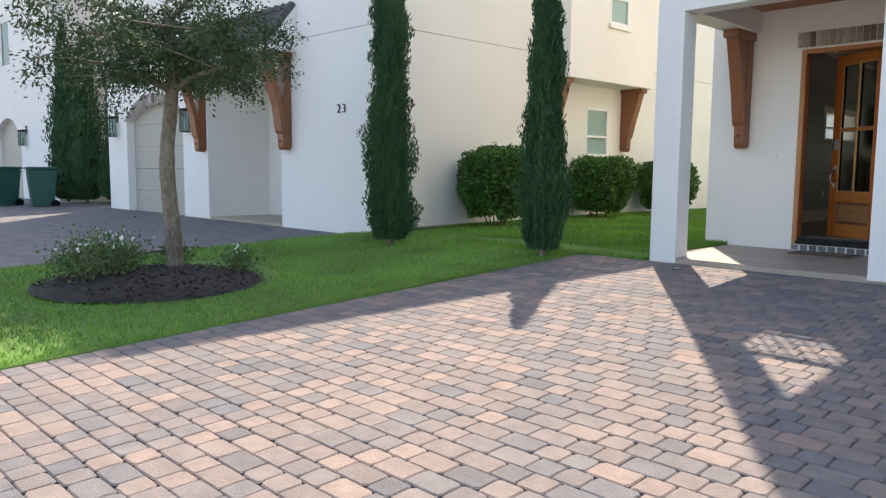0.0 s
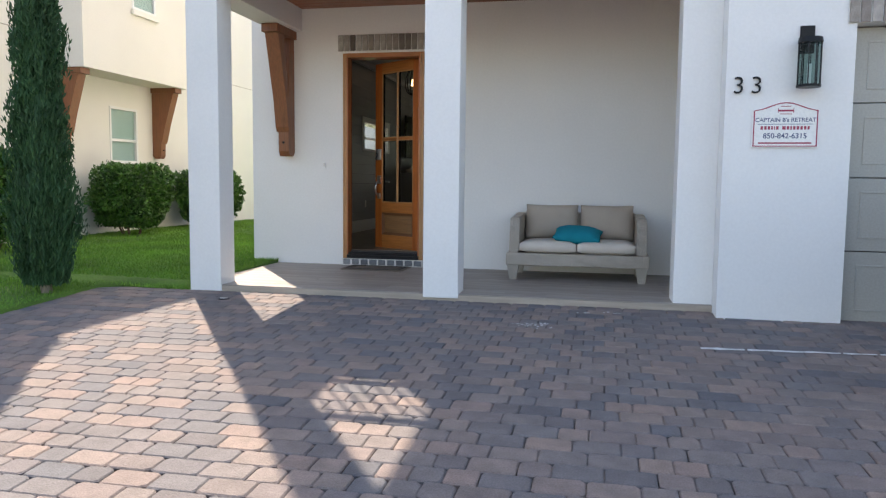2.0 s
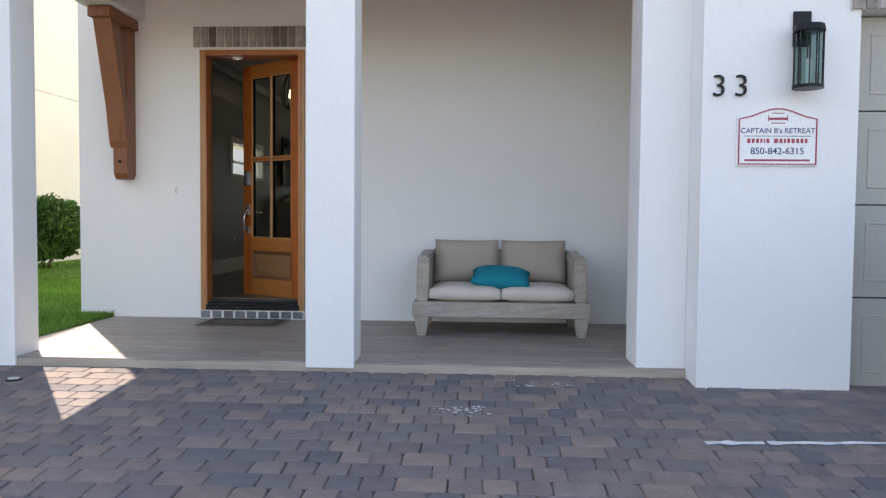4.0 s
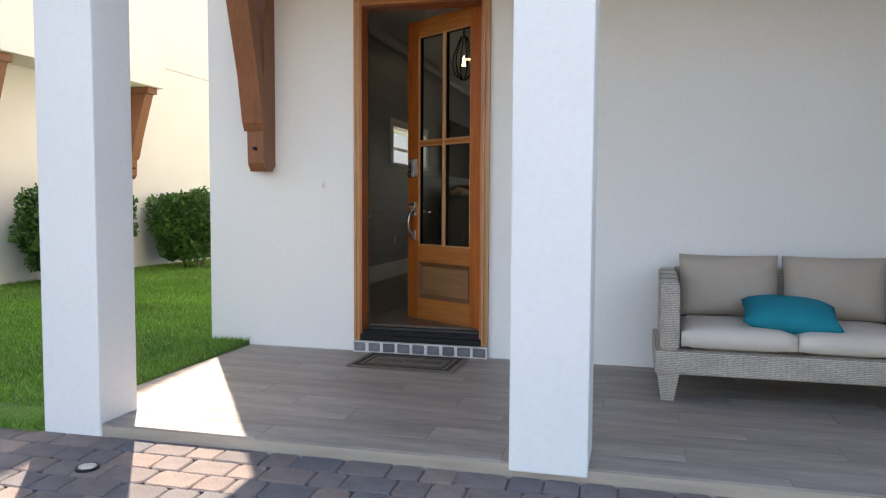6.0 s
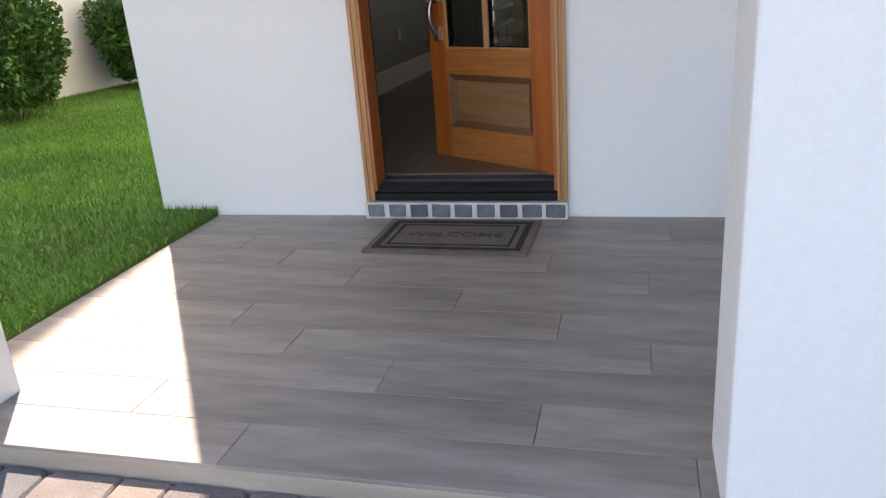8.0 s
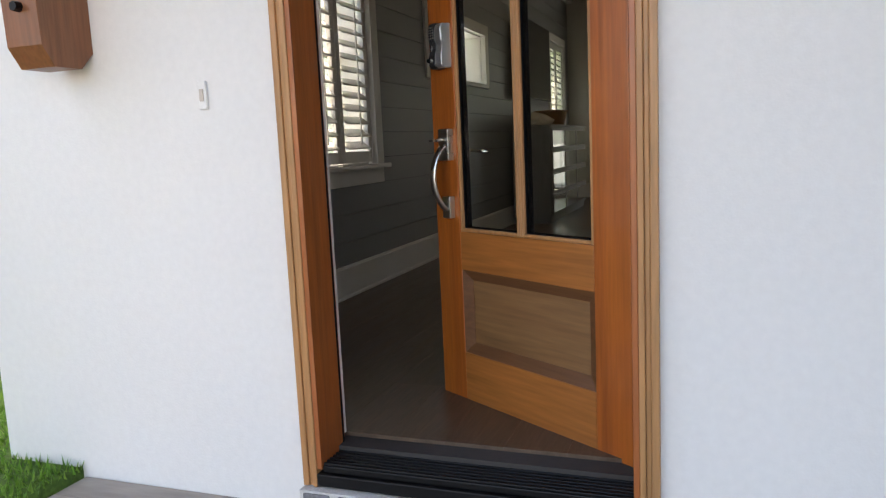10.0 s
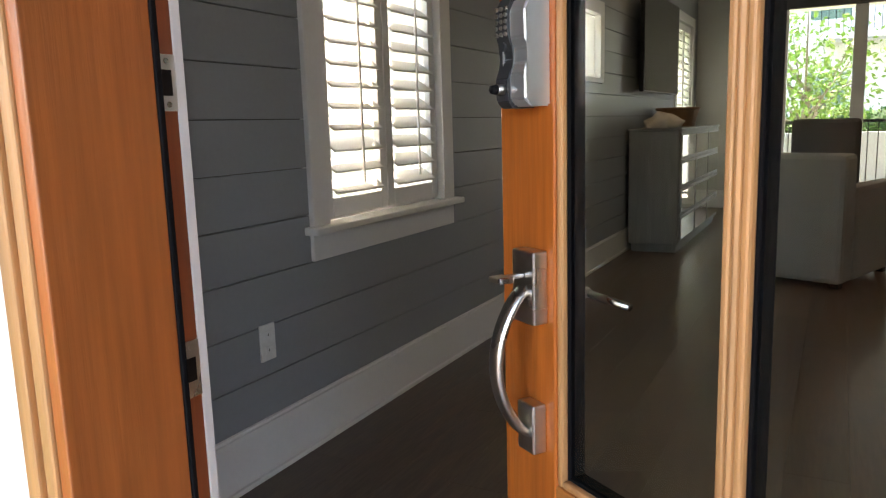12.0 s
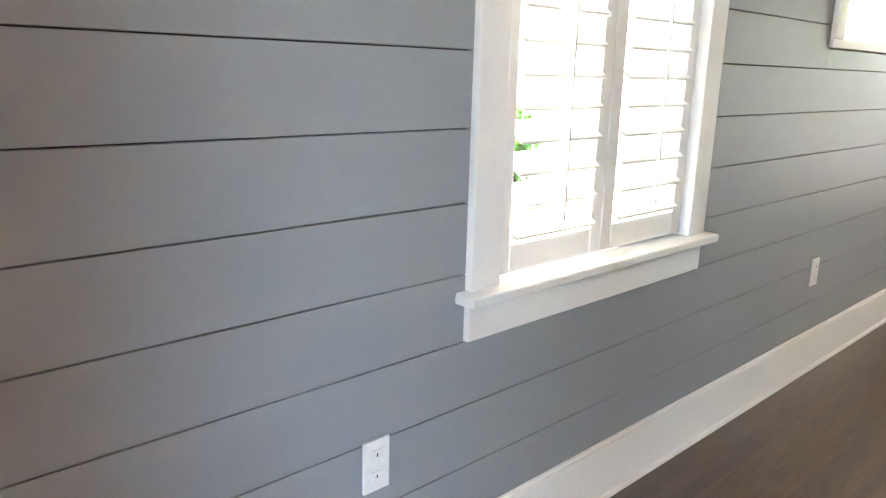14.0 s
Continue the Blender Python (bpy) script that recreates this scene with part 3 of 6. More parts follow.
    bm = bmesh.new()
    add_box(bm, hx - 0.005, hx + 0.005, 0.026, 0.06, 1.098, 1.105, 0.002)
    add_box(bm, hx - 0.016, hx + 0.016, 0.05, 0.075, 1.095, 1.104, 0.003)
    part("thumb_latch", bm, NICKEL, d)
    # key pad lock: dark key face and bright flank
    bm = bmesh.new()
    add_prism(bm, [(0.0, 1.342), (0.034, 1.342), (0.043, 1.352), (0.043, 1.386), (0.036, 1.400), (0.036, 1.420), (0.042, 1.434), (0.043, 1.470), (0.034, 1.486), (0.0, 1.488)], 0, hx - 0.036, hx + 0.024)
    bmesh.ops.bevel(bm, geom=list(bm.edges), offset=0.0025, segments=2, affect='EDGES')
    k = part("keypad_lock", bm, LOCK_WHITE, d, "electronic lock with silver body and dark key face")
    bm = bmesh.new()
    add_prism(bm, [(0.0, 1.340), (0.037, 1.340), (0.046, 1.350), (0.047, 1.380), (0.040, 1.396), (0.036, 1.406), (0.037, 1.418), (0.043, 1.430), (0.046, 1.445), (0.045, 1.474), (0.036, 1.490), (0.0, 1.490)], 0, hx - 0.002, hx + 0.031)
    bmesh.ops.bevel(bm, geom=list(bm.edges), offset=0.002, segments=2, affect='EDGES')
    part("lock_face", bm, LOCK_DARK, k, "dark key pad face")
    for r in range(5):
        for c in range(3):
            bm = bmesh.new()
            z = 1.4405 + r * 0.0085
            add_rod(bm, (hx + 0.004 + c * 0.011, 0.0445, z), (hx + 0.004 + c * 0.011, 0.048, z), 0.0034, 0.0026, 8)
            part("key_button", bm, NICKEL, k)
    bm = bmesh.new()
    add_rod(bm, (hx + 0.015, 0.041, 1.424), (hx + 0.015, 0.0445, 1.424), 0.0065, 0.006, 16)
    part("lock_badge", bm, LOCK_DARK, k)
    bm = bmesh.new()
    add_rod(bm, (hx + 0.012, 0.045, 1.366), (hx + 0.012, 0.058, 1.366), 0.0075, 0.0068, 14)
    part("thumb_turn", bm, NICKEL, k, "", True)
    bm = bmesh.new()
    add_rod(bm, (hx + 0.012, 0.0575, 1.366), (hx + 0.012, 0.066, 1.366), 0.0073, 0.0055, 14)
    part("thumb_turn_cap", bm, RUBBER, k, "", True)
    # inside lever, seen through the pane
    bm = bmesh.new()
    add_rod(bm, (hx, y0, 1.06), (hx, y0 - 0.05, 1.06), 0.009)
    add_rod(bm, (hx + 0.005, y0 - 0.048, 1.06), (hx - 0.095, y0 - 0.048, 1.055), 0.006)
    part("inside_lever", bm, NICKEL, d, "", True)
    boxes("edge_plate", BLACK, d, (W, W + 0.002, y0 + 0.01, y1 - 0.01, 1.30, 1.44))
    for z in (0.40, 1.4, 2.4):
        boxes("hinge", BLACK, d, (-0.008, 0.0, y0 - 0.006, y0 + 0.03, z - 0.05, z + 0.05), bevel=0.002)
entry_door()

def door_frame():
    f = thing("door_1", "stained wood door frame with a dark threshold", "door frame", kind="structure")
    ZT = 2.64
    for side in (0, 1):
        s = (lambda a, b: (a, b)) if side == 0 else (lambda a, b: (1.04 - b, 1.04 - a))
        bm = bmesh.new()
        for a, b, y in ((0.0, 0.02, -0.03), (0.02, 0.034, -0.024), (0.034, 0.05, -0.032)):
            add_box(bm, *s(a, b), y, 0.02, 0.085, ZT, 0.003)
        part("brickmould", bm, TRIM_WOOD, f, "oak-stained moulded outer trim")
        boxes("jamb", JAMB_WOOD, f, (*s(0.012, 0.052), 0.113, 0.153, 0.14, ZT - 0.05), bevel=0.002)
        boxes("jamb", JAMB_FACE, f, (*s(0.05, 0.066), -0.028, 0.113, 0.14, ZT - 0.05), (*s(0.012, 0.05), 0.02, 0.113, 0.14, ZT - 0.05), bevel=0.002)
        boxes("weatherstrip", RUBBER, f, (*s(0.052, 0.068), 0.113, 0.121, 0.16, ZT - 0.06), bevel=0.002)
        boxes("inside_casing", WHITE, f, (*s(0.0, 0.052), 0.153, 0.167, IN_Z, ZT - 0.02), bevel=0.002)
    bm = bmesh.new()
    for a, b, y in ((0.0, 0.02, -0.0285), (0.02, 0.034, -0.0225), (0.034, 0.05, -0.0305)):
        add_box(bm, b if b < 0.05 else 0.05, 1.04 - (b if b < 0.05 else 0.05), y, 0.02, ZT - b, ZT - a, 0.002)
    part("brickmould", bm, DOOR_WOOD_X, f)
    boxes("jamb_head", JAMB_WOOD, f, (0.063, 0.977, 0.02, 0.18, ZT - 0.055, ZT - 0.012), bevel=0.002)
    bm = bmesh.new()
    add_box(bm, 0.05, 0.99, -0.035, 0.02, 0.09, 0.128, 0.004)
    add_box(bm, 0.063, 0.977, -0.02, 0.17, 0.128, 0.15, 0.004)
    for i in range(9):
        add_box(bm, 0.063, 0.977, -0.015 + i * 0.019, -0.006 + i * 0.019, 0.148, 0.157, 0.003)
    part("threshold", bm, BLACK, f, "ribbed black metal threshold")
    for z, h, mat in ((1.372, 0.0295, LOCK_WHITE), (1.058, 0.0325, NICKEL)):
        p = boxes("strike_plate", mat, f, (0.052, 0.0545, 0.127, 0.1515, z - h, z + h), bevel=0.001, label="metal strike plate")
        boxes("strike_hole", BLACK, p, (0.053, 0.0549, 0.132, 0.145, z - 0.0135, z + 0.0135))
        for u in (-1, 1):
            bm = bmesh.new()
            add_rod(bm, (0.054, 0.139, z + u * (h - 0.007)), (0.0556, 0.139, z + u * (h - 0.007)), 0.0036, 0.003, 10)
            part("screw", bm, NICKEL, p)
    # brick sill course
    boxes("sill_mortar", MORTAR, f, (0.0, 1.04, -0.056, -0.002, 0.0, 0.083), bevel=0.002)
    bm = bmesh.new()
    add_box(bm, -0.051, 0.051, -0.03, 0.03, -0.033, 0.033, 0.006)
    br = bpy.data.meshes.new("brick")
    bm.to_mesh(br)
    bm.free()
    br.materials.append(SILL_BRICK)
    rng = random.Random(4)
    for i in range(9):
        piece("brick", br, f, (0.058 + i * 0.1155, -0.033, 0.043), (0, rng.uniform(-0.03, 0.03), 0), (0.9 + rng.uniform(-0.04, 0.05), 1, 1))
door_frame()

def lintel(x0, x1, z0, z1, y, n, name="lintel"):
    f = thing(name, "soldier course of grey bricks over the opening", "lintel", kind="structure")
    boxes("mortar", MORTAR, f, (x0, x1, y - 0.012, y - 0.001, z0, z1), bevel=0.002)
    w = (x1 - x0) / n
    bm = bmesh.new()
    add_box(bm, -w * 0.43, w * 0.43, -0.012, 0.012, -(z1 - z0) / 2 + 0.004, (z1 - z0) / 2 - 0.004, 0.004)
    br = bpy.data.meshes.new("brick")
    bm.to_mesh(br)
    bm.free()
    br.materials.append(BRICK)
    rng = random.Random(9)
    for i in range(n):
        piece("brick", br, f, (x0 + (i + 0.5) * w, y - 0.014, (z0 + z1) / 2), (0, rng.uniform(-0.015, 0.015), 0))
lintel(-0.07, 1.11, 2.668, 2.868, 0.0, 15)
lintel(5.10, 10.2, 2.36, 2.60, -2.38, 62)

def bracket(m, height=1.56, reach=0.52, width=0.17, label="tall reddish stained timber bracket on the wall", solid=False):
    """Knee bracket: origin at the wall under the beam, -y away from the wall, z up to 0 at the top."""
    b = thing("timber_bracket", label, "bracket", m, group="timber brackets")
    h, w = -height, width / 2
    boxes("top_block", STAIN, b, (-w - 0.02, w + 0.02, -reach - 0.06, 0.0, -0.10, 0.0), bevel=0.008)
    bm = bmesh.new()
    add_prism(bm, [(0.0, -0.10), (0.0, h + 0.05), (-0.05, h), (-0.15, h), (-0.19, h + 0.06), (-0.20, h + 0.40), (-0.13, -0.10)], 0, -w * 0.78, w * 0.78)
    part("post", bm, STAIN, b)
    bm = bmesh.new()
    add_prism(bm, [(-0.14, h + 0.50), (-0.205, h + 0.30), (-0.235, h + 0.36), (-0.30, h * 0.55), (-reach, -0.10), (-reach + 0.17, -0.10), (-0.23, h * 0.52)], 0, -w, w)
    part("brace", bm, STAIN, b)
    if solid:
        bm = bmesh.new()
        add_prism(bm, [(-0.12, -0.10), (-0.18, h + 0.45), (-0.26, h * 0.58), (-reach + 0.06, -0.10)], 0, -w * 0.9, w * 0.9)
        part("web", bm, STAIN, b)
    bm = bmesh.new()
    add_rod(bm, (0, -0.19, h + 0.17), (0, -0.215, h + 0.17), 0.016, 0.014, 8)
    part("bolt", bm, BLACK, b)
    return b
bracket(pose(-0.725, -0.001, 2.925))

def loveseat():
    s = thing("loveseat", "grey wicker loveseat with taupe and beige cushions", "loveseat", pose(2.955, -0.50, 0.0) @ Matrix.Diagonal((1.01, 1.02, 1.035, 1)))
    hw, yf, yb = 0.755, -0.41, 0.38
    boxes("apron", WICKER, s, (-hw, hw, yf, yb, 0.155, 0.285), bevel=0.012)
    for x in (-1, 1):
        for y in (-1, 1):
            bm = bmesh.new()
            cx, cy = x * (hw - 0.075), (yf + 0.07 if y < 0 else yb - 0.07)
            lo, hi = 0.036, 0.062
            v = [bm.verts.new((cx + sx * r, cy + sy * r, z)) for r, z in ((lo, 0.0), (hi, 0.16)) for sx, sy in ((-1, -1), (1, -1), (1, 1), (-1, 1))]
            for f in ((3, 2, 1, 0), (4, 5, 6, 7), (0, 1, 5, 4), (1, 2, 6, 5), (2, 3, 7, 6), (3, 0, 4, 7)):
                bm.faces.new([v[i] for i in f])
            part("leg", bm, WICKER, s)
            boxes("foot", BLACK, s, (cx - 0.03, cx + 0.03, cy - 0.03, cy + 0.03, -0.001, 0.004))
    for x in (-1, 1):
        bm = bmesh.new()
        x0, x1 = (-hw + 0.03, -hw + 0.135) if x < 0 else (hw - 0.135, hw - 0.03)
        add_prism(bm, [(yf + 0.03, 0.285), (yf + 0.03, 0.36), (yf + 0.075, 0.60), (yf + 0.11, 0.655), (yb - 0.02, 0.69), (yb - 0.02, 0.285)], 0, x0, x1)
        bmesh.ops.bevel(bm, geom=list(bm.edges), offset=0.012, segments=2, affect='EDGES')
        part("arm", bm, WICKER, s)
    boxes("back_frame", WICKER, s, (-hw + 0.13, hw - 0.13, yb - 0.09, yb - 0.01, 0.285, 0.70), bevel=0.012)
    def cushion(name, mat, x0, x1, y0, y1, z0, z1, puff, lean=0.0, edge=0.7, horn=0.012):
        bm = bmesh.new()
        n = 9
        add = {}
        for face in range(2):
            for i in range(n + 1):
                for j in range(n + 1):
                    u, v = i / n * 2 - 1, j / n * 2 - 1
                    e = max(abs(u), abs(v))
                    t = (1 - abs(u) ** 6) * (1 - abs(v) ** 6)
                    k = edge + (1 - edge) * t ** 0.5 + puff * (1 - u * u) * (1 - v * v)
                    add[(face, i, j)] = bm.verts.new((u * (1 - horn * (1 - v * v)), v * (1 - 1.3 * horn * (1 - u * u)) + 0.012 * noise.noise((u * 2.5 + x0, v * 2, z0)), (k if face else -k)))
        for face in range(2):
            for i in range(n):
                for j in range(n):
                    q = [add[(face, i, j)], add[(face, i + 1, j)], add[(face, i + 1, j + 1)], add[(face, i, j + 1)]]
                    bm.faces.new(q if face else q[::-1])
        rim = [(i, 0) for i in range(n)] + [(n, j) for j in range(n)] + [(i, n) for i in range(n, 0, -1)] + [(0, j) for j in range(n, 0, -1)]
        for a, b in zip(rim, rim[1:] + rim[:1]):
            bm.faces.new((add[(0, *a)], add[(0, *b)], add[(1, *b)], add[(1, *a)]))
        ax = min(range(3), key=lambda i: (x1 - x0, y1 - y0, z1 - z0)[i])
        swap = Matrix.Identity(4) if ax == 2 else Matrix.Rotation(radians(90), 4, 'X')
        m = Matrix.Translation(((x0 + x1) / 2, (y0 + y1) / 2, (z0 + z1) / 2)) @ Matrix.Rotation(lean, 4, 'X') @ Matrix.Diagonal(((x1 - x0) / 2, (y1 - y0) / 2, (z1 - z0) / 2, 1)) @ swap
        bmesh.ops.transform(bm, matrix=m, verts=list(bm.verts))
        return part(name, bm, mat, s, smooth=True)
    for x0, x1 in ((-0.612, -0.004), (0.004, 0.612)):
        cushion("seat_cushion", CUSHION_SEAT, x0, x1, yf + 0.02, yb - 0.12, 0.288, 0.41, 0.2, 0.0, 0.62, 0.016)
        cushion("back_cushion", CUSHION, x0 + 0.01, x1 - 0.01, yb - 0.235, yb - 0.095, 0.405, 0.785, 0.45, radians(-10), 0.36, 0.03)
    return s
loveseat()

def throw_pillow():
    bm = bmesh.new()
    n = 14
    g = {}
    for f in (1, -1):
        for i in range(n + 1):
            for j in range(n + 1):
                u, v = i / n * 2 - 1, j / n * 2 - 1
                edge = i in (0, n) or j in (0, n)
                if edge and f < 0:
                    g[(f, i, j)] = g[(1, i, j)]
                    continue
                t = ((1 - u * u) * (1 - v * v)) ** 0.45
                sh = 1 - 0.10 * (1 - max(abs(u), abs(v)) ** 2) if edge else 1
                pin = 1 - 0.06 * (1 - abs(u * v)) * max(abs(u), abs(v)) ** 4
                wr = 0.006 * noise.noise((u * 3, v * 3, f))
                g[(f, i, j)] = bm.verts.new((u * 0.262 * pin, v * 0.20 * pin, f * 0.092 * t + wr))
    for f in (1, -1):
        for i in range(n):
            for j in range(n):
                q = [g[(f, i, j)], g[(f, i + 1, j)], g[(f, i + 1, j + 1)], g[(f, i, j + 1)]]
                bm.faces.new(q if f > 0 else q[::-1])
    ob = part("throw_pillow", bm, TEAL, smooth=True)
    ob.matrix_world = pose(2.955, -0.62, 0.492, 13, 3, -4)
    tagged(ob, "plump teal fabric throw pillow on the loveseat", "pillow")
throw_pillow()

def door_mat():
    d = thing("door_mat", "brown fibre door mat with dark border stripes", "door mat", pose(0.535, -0.335, 0.001, 0, 0, -1))
    hw, hd = 0.38, 0.235
    boxes("base", MAT_FIBRE, d, (-hw, hw, -hd, hd, 0, 0.011), bevel=0.003)
    for k, t in ((0.035, 0.028), (0.09, 0.012)):
        bm = bmesh.new()
        x, y = hw - k, hd - k
        for q in ((-x, x, -y, -y + t), (-x, x, y - t, y), (-x, -x + t, -y + t, y - t), (x - t, x, -y + t, y - t)):
            add_box(bm, *q, 0.010, 0.0135)
        part("stripe", bm, MAT_DARK, d)
    lettering("lettering", "WELCOME", 0.085, MAT_TEXT, d, pose(0, 0, 0.0115) @ Matrix.Diagonal((1.15, 1, 1, 1)), 0.0015)
door_mat()

def door_bell():
    d = thing("door_bell", "small ivory door bell beside the door", "door bell", pose(-0.257, -0.001, 1.262))
    boxes("plate", WHITE_PLASTIC, d, (-0.014, 0.014, -0.012, 0, -0.042, 0.042), bevel=0.003)
    boxes("button", CUSHION_SEAT, d, (-0.007, 0.007, -0.016, -0.012, -0.018, 0.018), bevel=0.002)
door_bell()
def wall_outlet_box(m, name="outlet_cover"):
    d = thing(name, "grey weatherproof outlet cover on the wall", "outlet", m)
    boxes("box", GREY_PLASTIC, d, (-0.055, 0.055, -0.05, 0, -0.07, 0.07), bevel=0.008)
    boxes("lid", GREY_PLASTIC, d, (-0.05, 0.05, -0.058, -0.05, -0.062, 0.062), bevel=0.003)
wall_outlet_box(pose(4.189, -0.62, 0.42, 0, 0, -90))

def wall_lantern(m, s=1.0):
    d = thing("wall_lantern", "black cylindrical wall lantern with clear glass", "lantern", m, group="wall lanterns")
    boxes("back_plate", BLACK, d, (-0.055 * s, 0.055 * s, -0.02, 0, 0.08 * s, 0.30 * s), bevel=0.004)
    boxes("arm", BLACK, d, (-0.015 * s, 0.015 * s, -0.12 * s, -0.02, 0.17 * s, 0.20 * s), bevel=0.003)
    c = (0, -0.12 * s)
    bm = bmesh.new()
    add_rod(bm, (*c, 0.145 * s), (*c, 0.185 * s), 0.095 * s, 0.088 * s, 24)
    part("cap", bm, BLACK, d)
    bm = bmesh.new()
    add_rod(bm, (*c, -0.205 * s), (*c, -0.185 * s), 0.092 * s, 0.092 * s, 24)
    part("base", bm, BLACK, d)
    bm = bmesh.new()
    for i in range(10):
        a = i / 10 * math.tau
        x, y = c[0] + 0.086 * s * math.cos(a), c[1] + 0.086 * s * math.sin(a)
        add_rod(bm, (x, y, -0.19 * s), (x, y, 0.15 * s), 0.0045 * s, None, 6)
    part("cage_bar", bm, BLACK, d)
    bm = bmesh.new()
    add_rod(bm, (*c, -0.18 * s), (*c, 0.14 * s), 0.076 * s, None, 24)
    g = part("glass_shade", bm, GLASS_TINT, d, smooth=False)
    g.visible_shadow = False
    bm = bmesh.new()
    add_rod(bm, (*c, -0.185 * s), (*c, -0.02 * s), 0.016 * s, None, 10)
    part("candle", bm, WHITE_PLASTIC, d)
wall_lantern(pose(4.80, -2.381, 2.05))

def house_sign():
    d = thing("house_sign", "white rental sign with crimson border on the garage wall", "sign", pose(4.665, -2.382, 1.54))
    hw = 0.256
    top = [(hw, 0.140), (hw * 0.70, 0.158), (hw * 0.42, 0.186), (hw * 0.2, 0.205), (0, 0.210), (-hw * 0.2, 0.205), (-hw * 0.42, 0.186), (-hw * 0.70, 0.158), (-hw, 0.140)]
    out = [(-hw, -0.168), (hw, -0.168)] + top
    bm = bmesh.new()
    add_prism(bm, out, 1, -0.012, 0.0)
    part("board", bm, WHITE_PLASTIC, d)
    bm = bmesh.new()
    s = [(x * 0.965, z * 0.955) for x, z in out]
    s2 = [(x * 0.93, z * 0.91) for x, z in out]
    n = len(out)
    for i in range(n):
        a, b, c, e = s[i], s[(i + 1) % n], s2[(i + 1) % n], s2[i]
        add_prism(bm, [a, b, c, e], 1, -0.0145, -0.0121)
    part("border", bm, SIGN_RED, d)
    at = lambda x, z: pose(x, -0.0125, z) @ FRONT
    lettering("lettering", "CAPTAIN B's RETREAT", 0.047, SIGN_BLUE, d, at(0, 0.055), 0.0008)
    lettering("lettering", "850-842-6315", 0.06, SIGN_BLUE, d, at(0, -0.075), 0.0008)
    boxes("rule", SIGN_BLUE, d, (-0.21, 0.21, -0.0135, -0.0121, 0.020, 0.024))
    x = -0.19
    for w in (0.02, 0.018, 0.018, 0.012, 0.008, 0.018, 0.0, 0.026, 0.018, 0.012, 0.018, 0.02, 0.018, 0.018, 0.016):
        if w:
            boxes("script_bar", SIGN_RED, d, (x, x + w, -0.0135, -0.0121, -0.022, 0.006))
        x += w + 0.009 if w else 0.02
    boxes("address_bar", SIGN_RED, d, (-0.205, 0.205, -0.0135, -0.0121, -0.138, -0.126))
    bm = bmesh.new()
    for q in ((-0.06, 0.06, 0.125, 0.14), (-0.045, 0.045, 0.102, 0.108), (-0.04, 0.04, 0.165, 0.170), (-0.062, -0.057, 0.115, 0.155), (0.057, 0.062, 0.115, 0.155)):
        add_box(bm, q[0], q[1], -0.0135, -0.0121, q[2], q[3])
    part("emblem", bm, SIGN_RED, d)
house_sign()
def number(text, x, z, size, y, name="house_number"):
    d = thing(name, "dark metal house number on the stucco", "house number", pose(x, y, z))
    for i, c in enumerate(text):
        lettering("numeral", c, size, BLACK, d, pose((i - (len(text) - 1) / 2) * size * 0.70, -0.012, 0) @ FRONT, 0.008, bold=-0.010)
number("33", 4.36, 1.875, 0.20, -2.381)
number("23", -6.78, 2.07, 0.22, -2.451)

def garage_door():
    g = thing("door_2", "greige panelled garage door with dark bottom seal", "garage door", kind="structure")
    z = -0.095
    for r in range(4):
        bm = bmesh.new()
        add_box(bm, 5.17, 10.1, -2.25, -2.20, z + 0.004, z + 0.608, 0.004)
        for c in range(6):
            x = 5.30 + c * 0.80
            for q in ((x, x + 0.66, z + 0.11, z + 0.125), (x, x + 0.66, z + 0.485, z + 0.50)):
                add_box(bm, q[0], q[1], -2.256, -2.248, q[2], q[3], 0.002)
            for q in ((x, x + 0.015), (x + 0.645, x + 0.66)):
                add_box(bm, q[0], q[1], -2.256, -2.248, z + 0.125, z + 0.485, 0.002)
        part("panel", bm, GARAGE, g)
        z += 0.612
    boxes("seal", RUBBER, g, (5.17, 10.1, -2.256, -2.20, -0.12, -0.085))
garage_door()

# ---- planting ----
def leaves(n, size, place, seed, aspect=1.6, up=0.0):
    """n pointed leaves as one from_pydata mesh; place(rng, i) gives a point and an outward way."""
    rng = random.Random(seed)
    co, fa = [], []
    for i in range(n):
        p, out = place(rng, i)
        p, out = Vector(p), Vector(out)
        d = Vector((rng.gauss(0, 0.6), rng.gauss(0, 0.6), rng.gauss(0, 0.6) + up)) + out * 0.8
        d.normalize()
        s = d.cross(Vector((rng.gauss(0, 1), rng.gauss(0, 1), rng.gauss(0, 1))))
        if s.length < 1e-4:
            continue
        s.normalize()
        k = size * rng.uniform(0.6, 1.25)
        b = len(co)
        nrm = d.cross(s) * k * 0.12
        co += [p - d * k * 0.5, p + s * k * 0.5 / aspect + nrm, p + d * k * 0.5, p - s * k * 0.5 / aspect + nrm]
        fa.append((b, b + 1, b + 2, b + 3))
    return co, fa

def mesh_part(name, co, fa, mat, parent, label=""):
    me = bpy.data.meshes.new(name)
    me.from_pydata([tuple(c) for c in co], [], fa)
    me.materials.append(mat)
    ob = new(name, me)
    ob.parent = parent
    if label:
        tagged(ob, label)
    return ob

